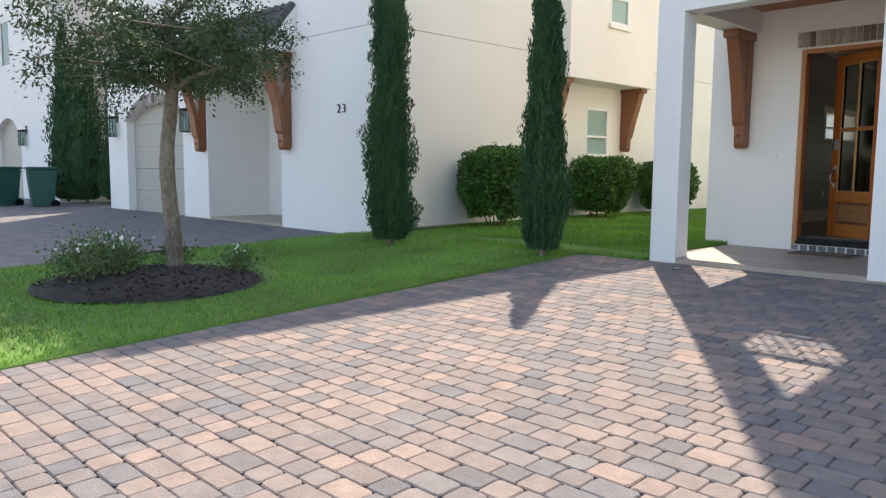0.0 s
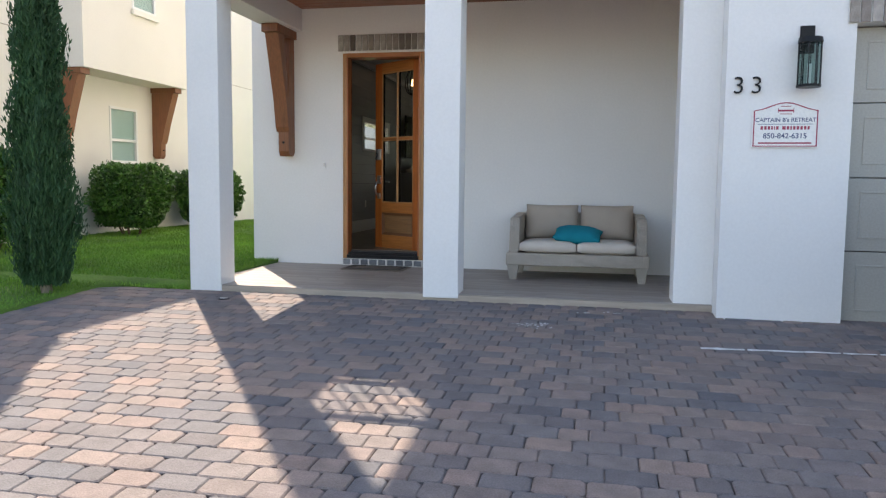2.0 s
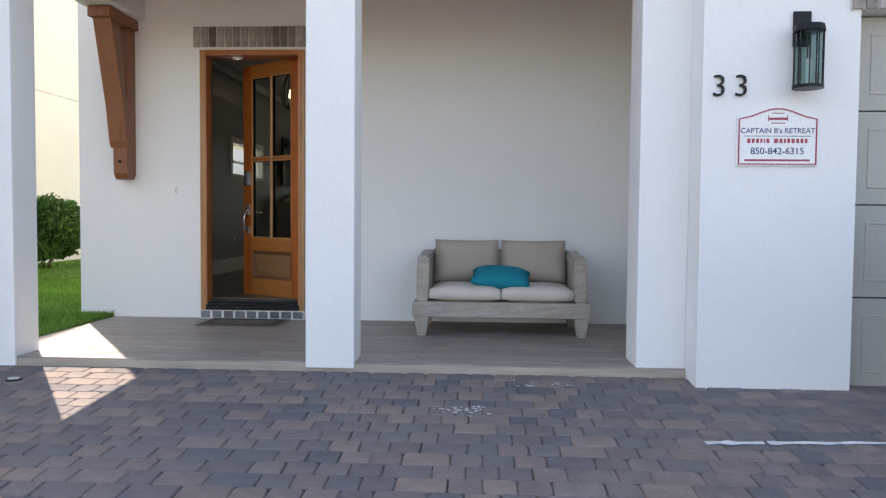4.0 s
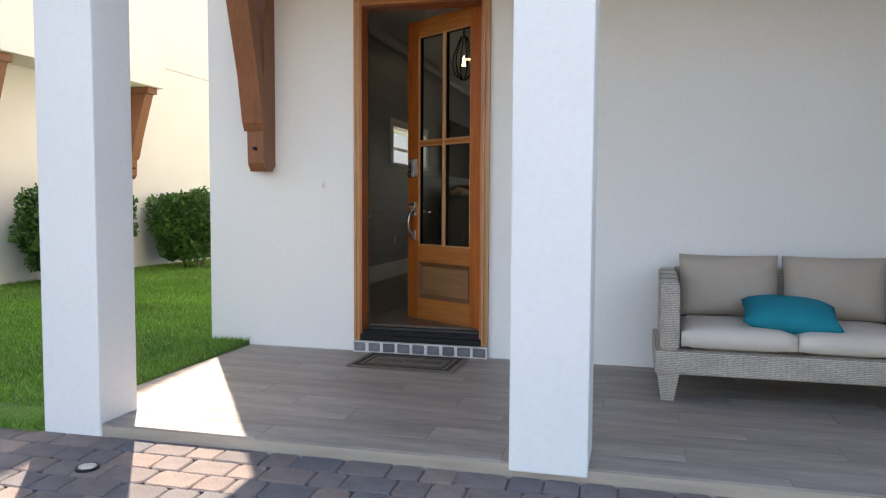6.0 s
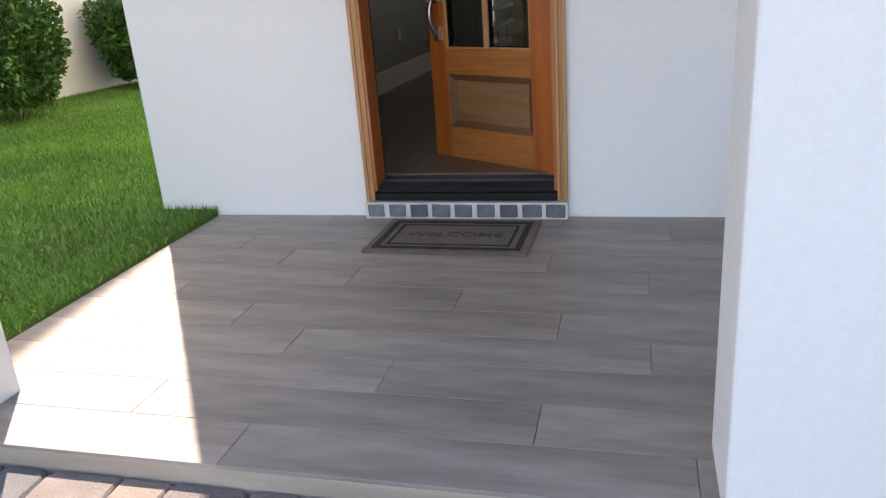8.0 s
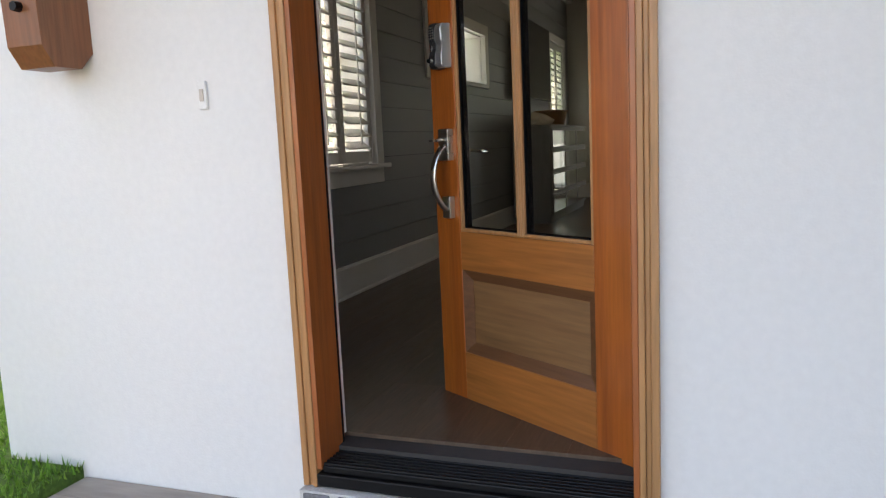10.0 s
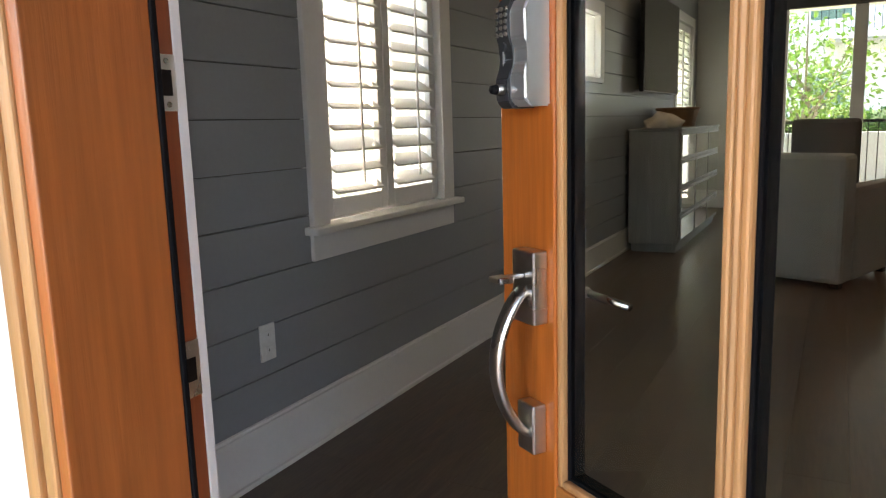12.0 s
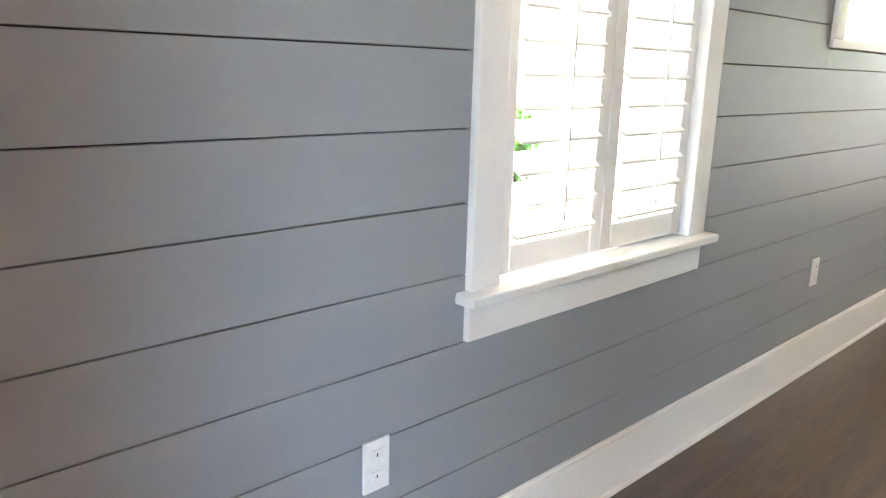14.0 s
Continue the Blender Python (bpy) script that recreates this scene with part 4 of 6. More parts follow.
def blob(parent, name, mat, prof, noise_amp, seed, nz=24, nt=24, zmax=1.0):
    """An uneven inner mass: prof(h, angle) gives the radius in x, y at height share h."""
    bm = bmesh.new()
    rows = []
    for j in range(nz + 1):
        h = j / nz
        row = []
        for i in range(nt):
            a = i / nt * math.tau
            rx, ry, z = prof(h, a)
            k = 1 + noise_amp * noise.noise((math.cos(a) * 1.7 + seed, math.sin(a) * 1.7, z * 2.2 + seed))
            row.append(bm.verts.new((rx * k * math.cos(a), ry * k * math.sin(a), z)))
        rows.append(row)
    for j in range(nz):
        for i in range(nt):
            bm.faces.new((rows[j][i], rows[j][(i + 1) % nt], rows[j + 1][(i + 1) % nt], rows[j + 1][i]))
    bm.faces.new(rows[0][::-1])
    bm.faces.new(rows[-1])
    return part(name, bm, mat, parent, smooth=True)

def cypress(x, y, z, height, radius, seed, n=15000, leaf=0.07):
    t = thing("italian_cypress", "slender dark green columnar cypress on the lawn", "cypress", pose(x, y, z), group="cypresses")
    bm = bmesh.new()
    add_rod(bm, (0, 0, -0.03), (0, 0, height * 0.9), 0.055, 0.01, 9)
    part("trunk", bm, BARK, t)
    def rad(h):
        r = min(1.0, 0.55 + h * 9) if h < 0.06 else 1.0
        return radius * r * (1.0 - 0.30 * h) * (1 - max(0.0, (h - 0.15) / 0.85) ** 1.8) ** 0.8 + 0.012
    def clump(a, h):
        return 1 + 0.52 * noise.noise((math.cos(a) * 1.6 + seed, math.sin(a) * 1.6, h * height * 1.9)) + 0.46 * noise.noise((math.cos(a) * 4 + seed, math.sin(a) * 4, h * height * 5))
    z0 = 0.10
    blob(t, "inner_foliage", LEAF_CYP, lambda h, a: (rad(h) * 0.72 * clump(a, h), rad(h) * 0.72 * clump(a, h), z0 + h * (height - z0)), 0.25, seed, 40, 18)
    def place(rng, i):
        h = rng.random() ** 1.25
        a = rng.uniform(0, math.tau)
        r = rad(h) * clump(a, h) * rng.uniform(0.6, 1.12)
        return (r * math.cos(a), r * math.sin(a), z0 + h * (height - z0)), (math.cos(a) * 0.45, math.sin(a) * 0.45, 0.9)
    mesh_part("crown", *leaves(n, leaf, place, seed, 3.4, 1.0), LEAF_CYP, t)
cypress(-4.62, -3.2, -0.08, 5.6, 0.31, 1, 32000)
cypress(-2.1, -2.74, -0.06, 4.75, 0.255, 2, 30000)
for i, (x, y) in enumerate(((-21.3, -2.3), (-20.5, -2.0), (-19.5, -1.4))):
    cypress(x, y, -0.05, (5.6, 5.3, 4.3)[i], (0.50, 0.52, 0.5)[i], 5 + i, 9000, 0.13)

def hedge(x, y, z, rx, ry, height, seed, n=9000, mat=None, leaf=0.075, label="clipped rounded green hedge bush by the wall"):
    mat = mat or LEAF_HEDGE
    t = thing("hedge_bush", label, "bush", pose(x, y, z), group="hedge bushes")
    bm = bmesh.new()
    rng = random.Random(seed)
    for i in range(9):
        a = rng.uniform(0, math.tau)
        p = Vector((math.cos(a) * rx * 0.18, math.sin(a) * ry * 0.18, -0.02))
        add_rod(bm, p, (math.cos(a) * rx * 0.6, math.sin(a) * ry * 0.6, height * rng.uniform(0.4, 0.6)), 0.013, 0.006, 6)
    part("stems", bm, STEM, t)
    mid, half = height * 0.54, height * 0.46
    def skin(d):
        k = (abs(d.x) ** 3.6 + abs(d.y) ** 3.6 + abs(d.z) ** 5) ** (-1 / 3.9)
        lump = 1 + 0.22 * noise.noise(d * 2.1 + Vector((seed, 0, 0))) + 0.08 * noise.noise(d * 6 + Vector((0, seed, 0)))
        return Vector((d.x * rx, d.y * ry, d.z * half)) * (k * lump * (1 - 0.32 * max(0.0, -d.z)))
    def prof(h, a):
        e = (h - 0.5) * math.pi * 0.985
        p = skin(Vector((math.cos(e) * math.cos(a), math.cos(e) * math.sin(a), math.sin(e))))
        return math.hypot(p.x, p.y) * 0.87, math.hypot(p.x, p.y) * 0.87, mid + p.z * 0.87
    # inner mass, coloured near black to paint the shade between the leaves
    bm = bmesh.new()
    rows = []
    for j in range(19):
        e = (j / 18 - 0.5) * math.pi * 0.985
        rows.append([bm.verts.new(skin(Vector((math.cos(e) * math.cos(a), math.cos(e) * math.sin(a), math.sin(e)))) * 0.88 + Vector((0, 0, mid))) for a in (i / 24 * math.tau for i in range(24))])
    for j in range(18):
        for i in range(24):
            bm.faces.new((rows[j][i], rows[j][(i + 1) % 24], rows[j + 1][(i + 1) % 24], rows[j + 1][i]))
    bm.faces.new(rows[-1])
    part("inner_foliage", bm, LEAF_SHADE, t, smooth=True)
    def place(rng, i):
        d = Vector((rng.gauss(0, 1), rng.gauss(0, 1), rng.gauss(0, 1))).normalized()
        return skin(d) * rng.uniform(0.86, 1.05) + Vector((0, 0, mid)), d
    mesh_part("leaves", *leaves(n, leaf, place, seed, 1.7), mat, t)
    bm = bmesh.new()
    add_rod(bm, (0, 0, -0.06), (0, 0, 0.015), max(rx, ry) * 0.85, max(rx, ry) * 0.75, 20)
    part("mulch_ring", bm, MULCH, t)
for i, (y, hgt) in enumerate(((-0.25, 1.42), (3.05, 1.30), (5.75, 1.25))):
    hedge(-5.12, y, -0.03, 0.58, 0.64, hgt, 20 + i, 9500)

def oak():
    t = thing("young_oak_tree", "young street tree with grey bark in a mulch bed", "tree", pose(-4.95, -6.42, -0.20))
    rng = random.Random(31)
    bm = bmesh.new()
    tips, rows = [], []
    for i in range(29):
        k = i / 3.0
        c = Vector((0.03 * math.sin(k * 1.1) + 0.012 * k, 0.03 * math.cos(k * 0.9), -0.05 + 0.345 * k))
        r = 0.105 * 0.95 ** k if k < 8.5 else 0.068 * max(0.1, 1 - (k - 8.5) / 1.2)
        r *= 1.25 if i == 0 else 1
        rows.append([bm.verts.new(c + Vector((math.cos(a), math.sin(a), 0)) * r * (1 + 0.16 * noise.noise((math.cos(a) * 2, math.sin(a) * 2, i * 0.8)))) for a in (q / 14 * math.tau for q in range(14))])
        if i in (19, 22, 25):
            for q in range(4):
                tips.append((c, q * math.tau / 4 + i, 0.042))
    for p, q in zip(rows, rows[1:]):
        for i in range(14):
            bm.faces.new((p[i], p[(i + 1) % 14], q[(i + 1) % 14], q[i]))
    bm.faces.new(rows[-1])
    part("trunk", bm, BARK, t, smooth=True)
    bm = bmesh.new()
    ends = [Vector((0, 0, z)) for z in (3.0, 3.4, 3.8, 4.3)]
    for p, a, r0 in tips:
        d = Vector((math.cos(a), math.sin(a), 0.28))
        q = p.copy()
        for s in range(4):
            nq = q + d * 0.36 + Vector((rng.gauss(0, 0.05), rng.gauss(0, 0.05), 0.03 - 0.05 * s))
            add_rod(bm, q, nq, r0 * (1 - s * 0.22), r0 * (0.78 - s * 0.2), 6)
            q = nq
            ends.append(q.copy())
            for b in range(2):
                w = q + Vector((rng.gauss(0, 0.28), rng.gauss(0, 0.28), rng.gauss(-0.05, 0.16)))
                add_rod(bm, q, w, 0.009, 0.004, 4)
                ends.append(w)
    part("limb", bm, BARK, t)
    def place(rng, i):
        e = ends[rng.randrange(len(ends))]
        v = Vector((rng.gauss(0, 0.105), rng.gauss(0, 0.105), rng.gauss(-0.03, 0.085)))
        return e + v, v.normalized()
    mesh_part("crown", *leaves(24000, 0.055, place, 33, 2.2), LEAF_OAK, t)
oak()

def flower_bed():
    bm = bmesh.new()
    n, m = 40, 6
    c = bm.verts.new((0, 0, 0.10))
    rings = []
    for j in range(1, m + 1):
        k = j / m
        rings.append([bm.verts.new((1.40 * k * math.cos(a) * (1 + 0.05 * math.sin(3 * a)), 1.32 * k * math.sin(a), 0.10 * (1 - k * k) - 0.03 * (j == m) + 0.02 * noise.noise((math.cos(a) * k * 6, math.sin(a) * k * 6, 1)))) for a in (i / n * math.tau for i in range(n))])
    for i in range(n):
        bm.faces.new((c, rings[0][i], rings[0][(i + 1) % n]))
        for j in range(m - 1):
            bm.faces.new((rings[j][i], rings[j + 1][i], rings[j + 1][(i + 1) % n], rings[j][(i + 1) % n]))
    bed = part("mulch_bed", bm, MULCH, smooth=True)
    bed.matrix_world = pose(-4.45, -6.8, -0.255)
    tagged(bed, "oval dark mulch bed round the street tree", "flower bed", kind="structure")
    rng = random.Random(18)
    co, fa = [], []
    for i in range(2600):
        a, k = rng.uniform(0, math.tau), math.sqrt(rng.random())
        x, y = 1.37 * k * math.cos(a), 1.30 * k * math.sin(a)
        z, r, b = 0.10 * (1 - k * k) + rng.uniform(0.004, 0.022), rng.uniform(0.012, 0.035), rng.uniform(0, math.tau)
        d, e = (math.cos(b) * r, math.sin(b) * r), (-math.sin(b) * r * 0.4, math.cos(b) * r * 0.4)
        q, t = len(co), rng.uniform(-0.012, 0.012)
        co += [(x - d[0] - e[0], y - d[1] - e[1], z - t), (x + d[0] - e[0], y + d[1] - e[1], z + t), (x + d[0] + e[0], y + d[1] + e[1], z + t), (x - d[0] + e[0], y - d[1] + e[1], z - t)]
        fa.append((q, q + 1, q + 2, q + 3))
    tagged(mesh_part("mulch_chips", co, fa, CHIP, bed), kind="stuff")
    rng = random.Random(8)
    for i in range(9):
        a, k = rng.uniform(0, math.tau), rng.uniform(0.35, 0.8)
        if i < 4:
            a = rng.uniform(3.4, 4.9)
        t = thing("rose_shrub", "low rose shrub with a few white blooms", "shrub", pose(-4.55 + 1.1 * k * math.cos(a), -6.8 + 1.2 * k * math.sin(a), -0.20), group="rose shrubs")
        bm = bmesh.new()
        for s in range(6):
            b = rng.uniform(0, math.tau)
            add_rod(bm, (0, 0, -0.06), (0.18 * math.cos(b), 0.18 * math.sin(b), rng.uniform(0.2, 0.36)), 0.006, 0.003, 5)
        part("stems", bm, STEM, t)
        big = 1.25 if i < 4 else 0.8
        def place(r, j, big=big):
            v = Vector((r.gauss(0, 0.13), r.gauss(0, 0.13), abs(r.gauss(0.20, 0.09)))) * big
            return v, v.normalized()
        mesh_part("leaves", *leaves(520, 0.045, place, 50 + i, 1.6), LEAF_ROSE, t)
        def bloom(r, j, big=big):
            v = Vector((r.gauss(0, 0.14), r.gauss(0, 0.14), r.uniform(0.28, 0.40))) * big
            return v, (0, 0, 1)
        tagged(mesh_part("blooms", *leaves(7, 0.05, bloom, 80 + i, 1.1), PETAL, t), kind="stuff")
flower_bed()

# ---- neighbouring houses ----
BLIND = material("pale_window_shade", (0.42, 0.52, 0.50), 0.8, var=0.05, scale=2, stretch=(1, 6, 0.3), bump=0.1)
def arch_outline(x0, x1, zs, zt, n=12):
    """Segmental arch from (x0, zs) over (mid, zt) to (x1, zs)."""
    c, h = (x1 - x0) / 2, zt - zs
    r = (c * c + h * h) / (2 * h)
    cz = zt - r
    a = math.asin(c / r)
    return [((x0 + x1) / 2 + r * math.sin(-a + 2 * a * i / n), cz + r * math.cos(-a + 2 * a * i / n)) for i in range(n + 1)]

def sash_window(parent, wall_x, y0, y1, z0, z1, out=1):
    """Window in a wall facing +x, with white frame, meeting rail and two panes."""
    w = part("window", (lambda bm: (add_box(bm, wall_x - 0.06, wall_x + 0.012, y0, y0 + 0.05, z0, z1, 0.004), add_box(bm, wall_x - 0.06, wall_x + 0.012, y1 - 0.05, y1, z0, z1, 0.004),
             add_box(bm, wall_x - 0.06, wall_x + 0.012, y0 + 0.05, y1 - 0.05, z1 - 0.05, z1, 0.004), add_box(bm, wall_x - 0.06, wall_x + 0.012, y0 + 0.05, y1 - 0.05, z0, z0 + 0.05, 0.004), bm)[-1])(bmesh.new()), WHITE, parent, "white sash window")
    zm = (z0 + z1) / 2 - 0.12
    boxes("meeting_rail", WHITE, w, (wall_x - 0.05, wall_x + 0.005, y0 + 0.05, y1 - 0.05, zm, zm + 0.05), bevel=0.003)
    for a, b in ((z0 + 0.05, zm), (zm + 0.05, z1 - 0.05)):
        boxes("pane", GLASS, w, (wall_x - 0.03, wall_x - 0.024, y0 + 0.05, y1 - 0.05, a, b))
    boxes("blind", BLIND, w, (wall_x - 0.058, wall_x - 0.045, y0 + 0.05, y1 - 0.05, z0 + 0.05, z1 - 0.05))
    boxes("sill", STUCCO_CREAM, parent, (wall_x, wall_x + 0.06, y0 - 0.04, y1 + 0.04, z0 - 0.10, z0 - 0.002), bevel=0.008)

def neighbour():
    h = thing("house", "white stucco house with cream side wall and arched garage", "house", group="houses")
    Y, X, L, T = -2.45, -5.85, -17.4, 8.35
    arc = arch_outline(-16.15, -12.9, 2.2, 2.6)
    bm = bmesh.new()
    for q in ((-8.73, X - 0.25, -0.2, 3.05), (-12.9, -11.7, -0.2, 3.05), (L, -16.15, -0.2, 3.05), (L, X - 0.25, 3.05, T)):
        add_box(bm, q[0], q[1], Y, Y + 0.25, q[2], q[3])
    add_prism(bm, arc + [(-12.9, 3.05), (-16.15, 3.05)], 1, Y, Y + 0.25)
    part("front_wall", bm, STUCCO, h)
    bm = bmesh.new()
    # cream flank, with a jutting upper bay carried by brackets
    for q in ((Y, 3.50, -0.02, T), (3.50, 4.36, -0.02, 1.36), (3.50, 4.36, 2.42, T), (4.36, 11.5, -0.02, T)):
        add_box(bm, X - 0.25, X, q[0], q[1], q[2], q[3])
    for q in ((1.98, 3.33, 2.90, T), (3.33, 4.06, 2.90, 4.12), (3.33, 4.06, 5.4, T), (4.06, 5.15, 2.90, T)):
        add_box(bm, X, -5.2, q[0], q[1], q[2], q[3])
    part("side_wall", bm, STUCCO_CREAM, h, "cream stucco side wall")
    boxes("stucco_joint", CONCRETE, h, (X, X + 0.004, Y, 1.98, 3.40, 3.415), (-8.1, X + 0.004, Y - 0.004, Y, 3.40, 3.415))
    boxes("stucco_joint", CONCRETE, h, (X, X + 0.004, 5.15, 11, 3.40, 3.415))
    boxes("foundation", CONCRETE, h, (X - 0.24, X - 0.012, Y, 11.5, -0.2, -0.02))
    sash_window(h, X, 3.50, 4.36, 1.36, 2.42)
    sash_window(h, -5.2, 3.33, 4.06, 4.12, 5.4)
    # entry recess
    boxes("recess_wall", STUCCO, h, (-11.95, -11.7, Y + 0.25, -0.9, -0.2, 3.05), (-8.73, -8.48, Y + 0.25, -0.9, -0.2, 3.05), (-11.95, -8.48, -0.9, -0.7, -0.2, 3.05), (-11.7, -8.73, Y + 0.25, -0.9, 2.95, 3.05))
    boxes("entry_door", STAIN, h, (-8.80, -8.73, Y + 0.32, Y + 1.25, -0.08, 2.45), bevel=0.004)
    boxes("recess_floor", TILE_EDGE, h, (-11.7, -8.73, Y + 0.02, -0.9, -0.2, -0.06))
    # garage
    g = boxes("garage_door", GARAGE, h, *[(-16.15, -12.9, Y + 0.20, Y + 0.24, -0.12 + i * 0.56, 0.43 + i * 0.56) for i in range(5)], bevel=0.006)
    ring = arch_outline(-16.30, -12.75, 2.2, 2.85, 26)
    for i in range(26):
        (a, za), (b, zb) = ring[i], ring[i + 1]
        inn = arch_outline(-16.15, -12.9, 2.2, 2.6, 26)
        (c, zc), (e, ze) = inn[i + 1], inn[i]
        bm = bmesh.new()
        m = 0.12
        add_prism(bm, [(a + (b - a) * m, za + (zb - za) * m), (b - (b - a) * m, zb - (zb - za) * m), (c - (c - e) * m, zc - (zc - ze) * m), (e + (c - e) * m, ze + (zc - ze) * m)], 1, Y - 0.02, Y - 0.001)
        part("arch_brick", bm, BRICK, h)
    # tiled canopy over the recess
    r = part("canopy_roof", (lambda bm: (add_prism(bm, [(Y - 0.62, 3.18), (Y - 0.62, 3.26), (Y - 0.001, 4.02), (Y - 0.001, 3.18)], 0, -12.15, -8.15), bm)[-1])(bmesh.new()), STUCCO, h)
    bm = bmesh.new()
    rng = random.Random(2)
    for c in range(17):
        for k in range(4):
            a0, a1 = k / 4, (k + 1.15) / 4
            x = -12.2 + c * 0.24
            p = [(x + 0.11, Y - 0.70 + 0.68 * a0, 3.27 + 0.76 * a0 + 0.03 + rng.uniform(0, 0.01)), (x + 0.11, Y - 0.70 + 0.68 * min(a1, 1), 3.27 + 0.76 * min(a1, 1) + 0.01)]
            add_rod(bm, p[0], p[1], 0.10, 0.085, 8)
    tagged(part("roof_tiles", bm, ROOF_TILE, h, "dark barrel roof tiles"), kind="stuff")
    bm = bmesh.new()
    add_prism(bm, [(Y - 0.35, T), (Y - 0.35, T + 0.15), (4.5, T + 2.6), (11.9, T + 0.15), (11.9, T)], 0, L - 0.3, X + 0.35)
    part("roof", bm, ROOF_TILE, h)
    wall_lantern(pose(-16.75, Y - 0.001, 2.1), 1.35)
    wall_lantern(pose(-12.45, Y - 0.001, 2.1), 1.35)
    wall_outlet_box(pose(-10.3, -0.901, 0.55))
    p = thing("wall_plaque", "small white notice plaque on the stucco wall", "plaque", pose(-12.25, Y - 0.001, 1.62))
    boxes("board", WHITE_PLASTIC, p, (-0.16, 0.16, -0.015, 0, -0.22, 0.22), bevel=0.004)
    for z in (0.10, 0.03, -0.04):
        boxes("text_bar", SIGN_RED, p, (-0.11, 0.11, -0.0165, -0.015, z, z + 0.025))
    bracket(pose(-11.85, Y - 0.001, 3.18), 1.8, 0.58, 0.24, "tall reddish stained timber bracket under the canopy")
    bracket(pose(-8.45, Y - 0.001, 3.18), 1.8, 0.58, 0.24, "tall reddish stained timber bracket under the canopy")
    for y in (2.13, 4.95):
        bracket(pose(X + 0.001, y, 2.90, 0, 0, 90), 1.42, 0.5, 0.20, "reddish stained timber bracket under the jutting bay", True)
neighbour()

def far_house():
    h = thing("house", "white stucco house further along the street", "house", group="houses")
    Y, X0, X1, T = -2.45, -34.0, -21.6, 8.3
    arc = arch_outline(-28.6, -25.4, 2.0, 2.75)
    bm = bmesh.new()
    for q in ((X0, -28.6, -0.2, 3.2), (-25.4, X1, -0.2, 3.2), (X0, -27.4, 3.2, T), (-26.3, X1, 3.2, T), (-27.4, -26.3, 3.2, 4.55), (-27.4, -26.3, 6.2, T)):
        add_box(bm, q[0], q[1], Y, Y + 0.25, q[2], q[3])
    add_prism(bm, arc + [(-25.4, 3.2), (-28.6, 3.2)], 1, Y, Y + 0.25)
    part("front_wall", bm, STUCCO, h)
    boxes("side_wall", STUCCO_CREAM, h, (X1 - 0.25, X1, Y + 0.25, 9, -0.2, T))
    boxes("garage_door", GARAGE, h, (-28.6, -25.4, Y + 0.2, Y + 0.24, -0.2, 2.8))
    w = boxes("window", WHITE, h, (-27.4, -27.33, Y + 0.02, Y + 0.08, 4.55, 6.2), (-26.37, -26.3, Y + 0.02, Y + 0.08, 4.55, 6.2), (-27.33, -26.37, Y + 0.02, Y + 0.08, 4.55, 4.62), (-27.33, -26.37, Y + 0.02, Y + 0.08, 6.13, 6.2))
    boxes("pane", GLASS_TINT, w, (-27.33, -26.37, Y + 0.05, Y + 0.056, 4.62, 6.13))
    boxes("blind", GREY_PLASTIC, w, (-27.33, -26.37, Y + 0.12, Y + 0.13, 4.62, 6.13))
    bm = bmesh.new()
    add_prism(bm, [(Y - 0.4, T), (Y - 0.4, T + 0.15), (3, T + 2.2), (9.4, T + 0.15), (9.4, T)], 0, X0 - 0.3, X1 + 0.3)
    part("roof", bm, ROOF_TILE, h)
    wall_lantern(pose(-24.7, Y - 0.001, 2.0), 1.35)
    b = thing("house", "cream stucco house behind the cypresses", "house", group="houses")
    boxes("wall", STUCCO_CREAM, b, (-28.0, -20.0, 6.0, 6.25, -0.2, 7.5), (-20.25, -20.0, 6.25, 16, -0.2, 7.5), bevel=0.01)
    bm = bmesh.new()
    add_prism(bm, [(5.6, 7.5), (5.6, 7.65), (11, 9.6), (16.4, 7.65), (16.4, 7.5)], 0, -28.3, -19.7)
    part("roof", bm, ROOF_TILE, b)
far_house()

def wheelie_bin(x, y, rz):
    b = thing("wheelie_bin", "dark green plastic wheelie bin on the drive", "bin", pose(x, y, -0.19, 0, 0, rz), group="wheelie bins")
    bm = bmesh.new()
    lo, hi = (0.24, 0.28), (0.31, 0.38)
    v = [bm.verts.new((sx * r[0], sy * r[1], z)) for r, z in ((lo, 0.06), (hi, 1.12)) for sx, sy in ((-1, -1), (1, -1), (1, 1), (-1, 1))]
    for f in ((3, 2, 1, 0), (4, 5, 6, 7), (0, 1, 5, 4), (1, 2, 6, 5), (2, 3, 7, 6), (3, 0, 4, 7)):
        bm.faces.new([v[i] for i in f])
    bmesh.ops.bevel(bm, geom=list(bm.edges), offset=0.03, segments=2, affect='EDGES')
    part("body", bm, BIN_GREEN, b)
    boxes("lid", BIN_GREEN, b, (-0.34, 0.34, -0.43, 0.40, 1.12, 1.20), bevel=0.025)
    for s in (-1, 1):
        bm = bmesh.new()
        add_rod(bm, (s * 0.25, 0.30, 0.12), (s * 0.30, 0.30, 0.12), 0.12, None, 16)
        part("wheel", bm, RUBBER, b)
    bm = bmesh.new()
    add_rod(bm, (-0.22, 0.43, 1.06), (0.22, 0.43, 1.06), 0.016)
    part("handle", bm, BIN_GREEN, b)
wheelie_bin(-21.6, -4.0, 5)
wheelie_bin(-20.1, -3.4, -8)
hedge(-17.9, 0.6, -0.1, 0.7, 0.9, 1.6, 41, 3500, None, 0.08, "square clipped hedge between the houses")

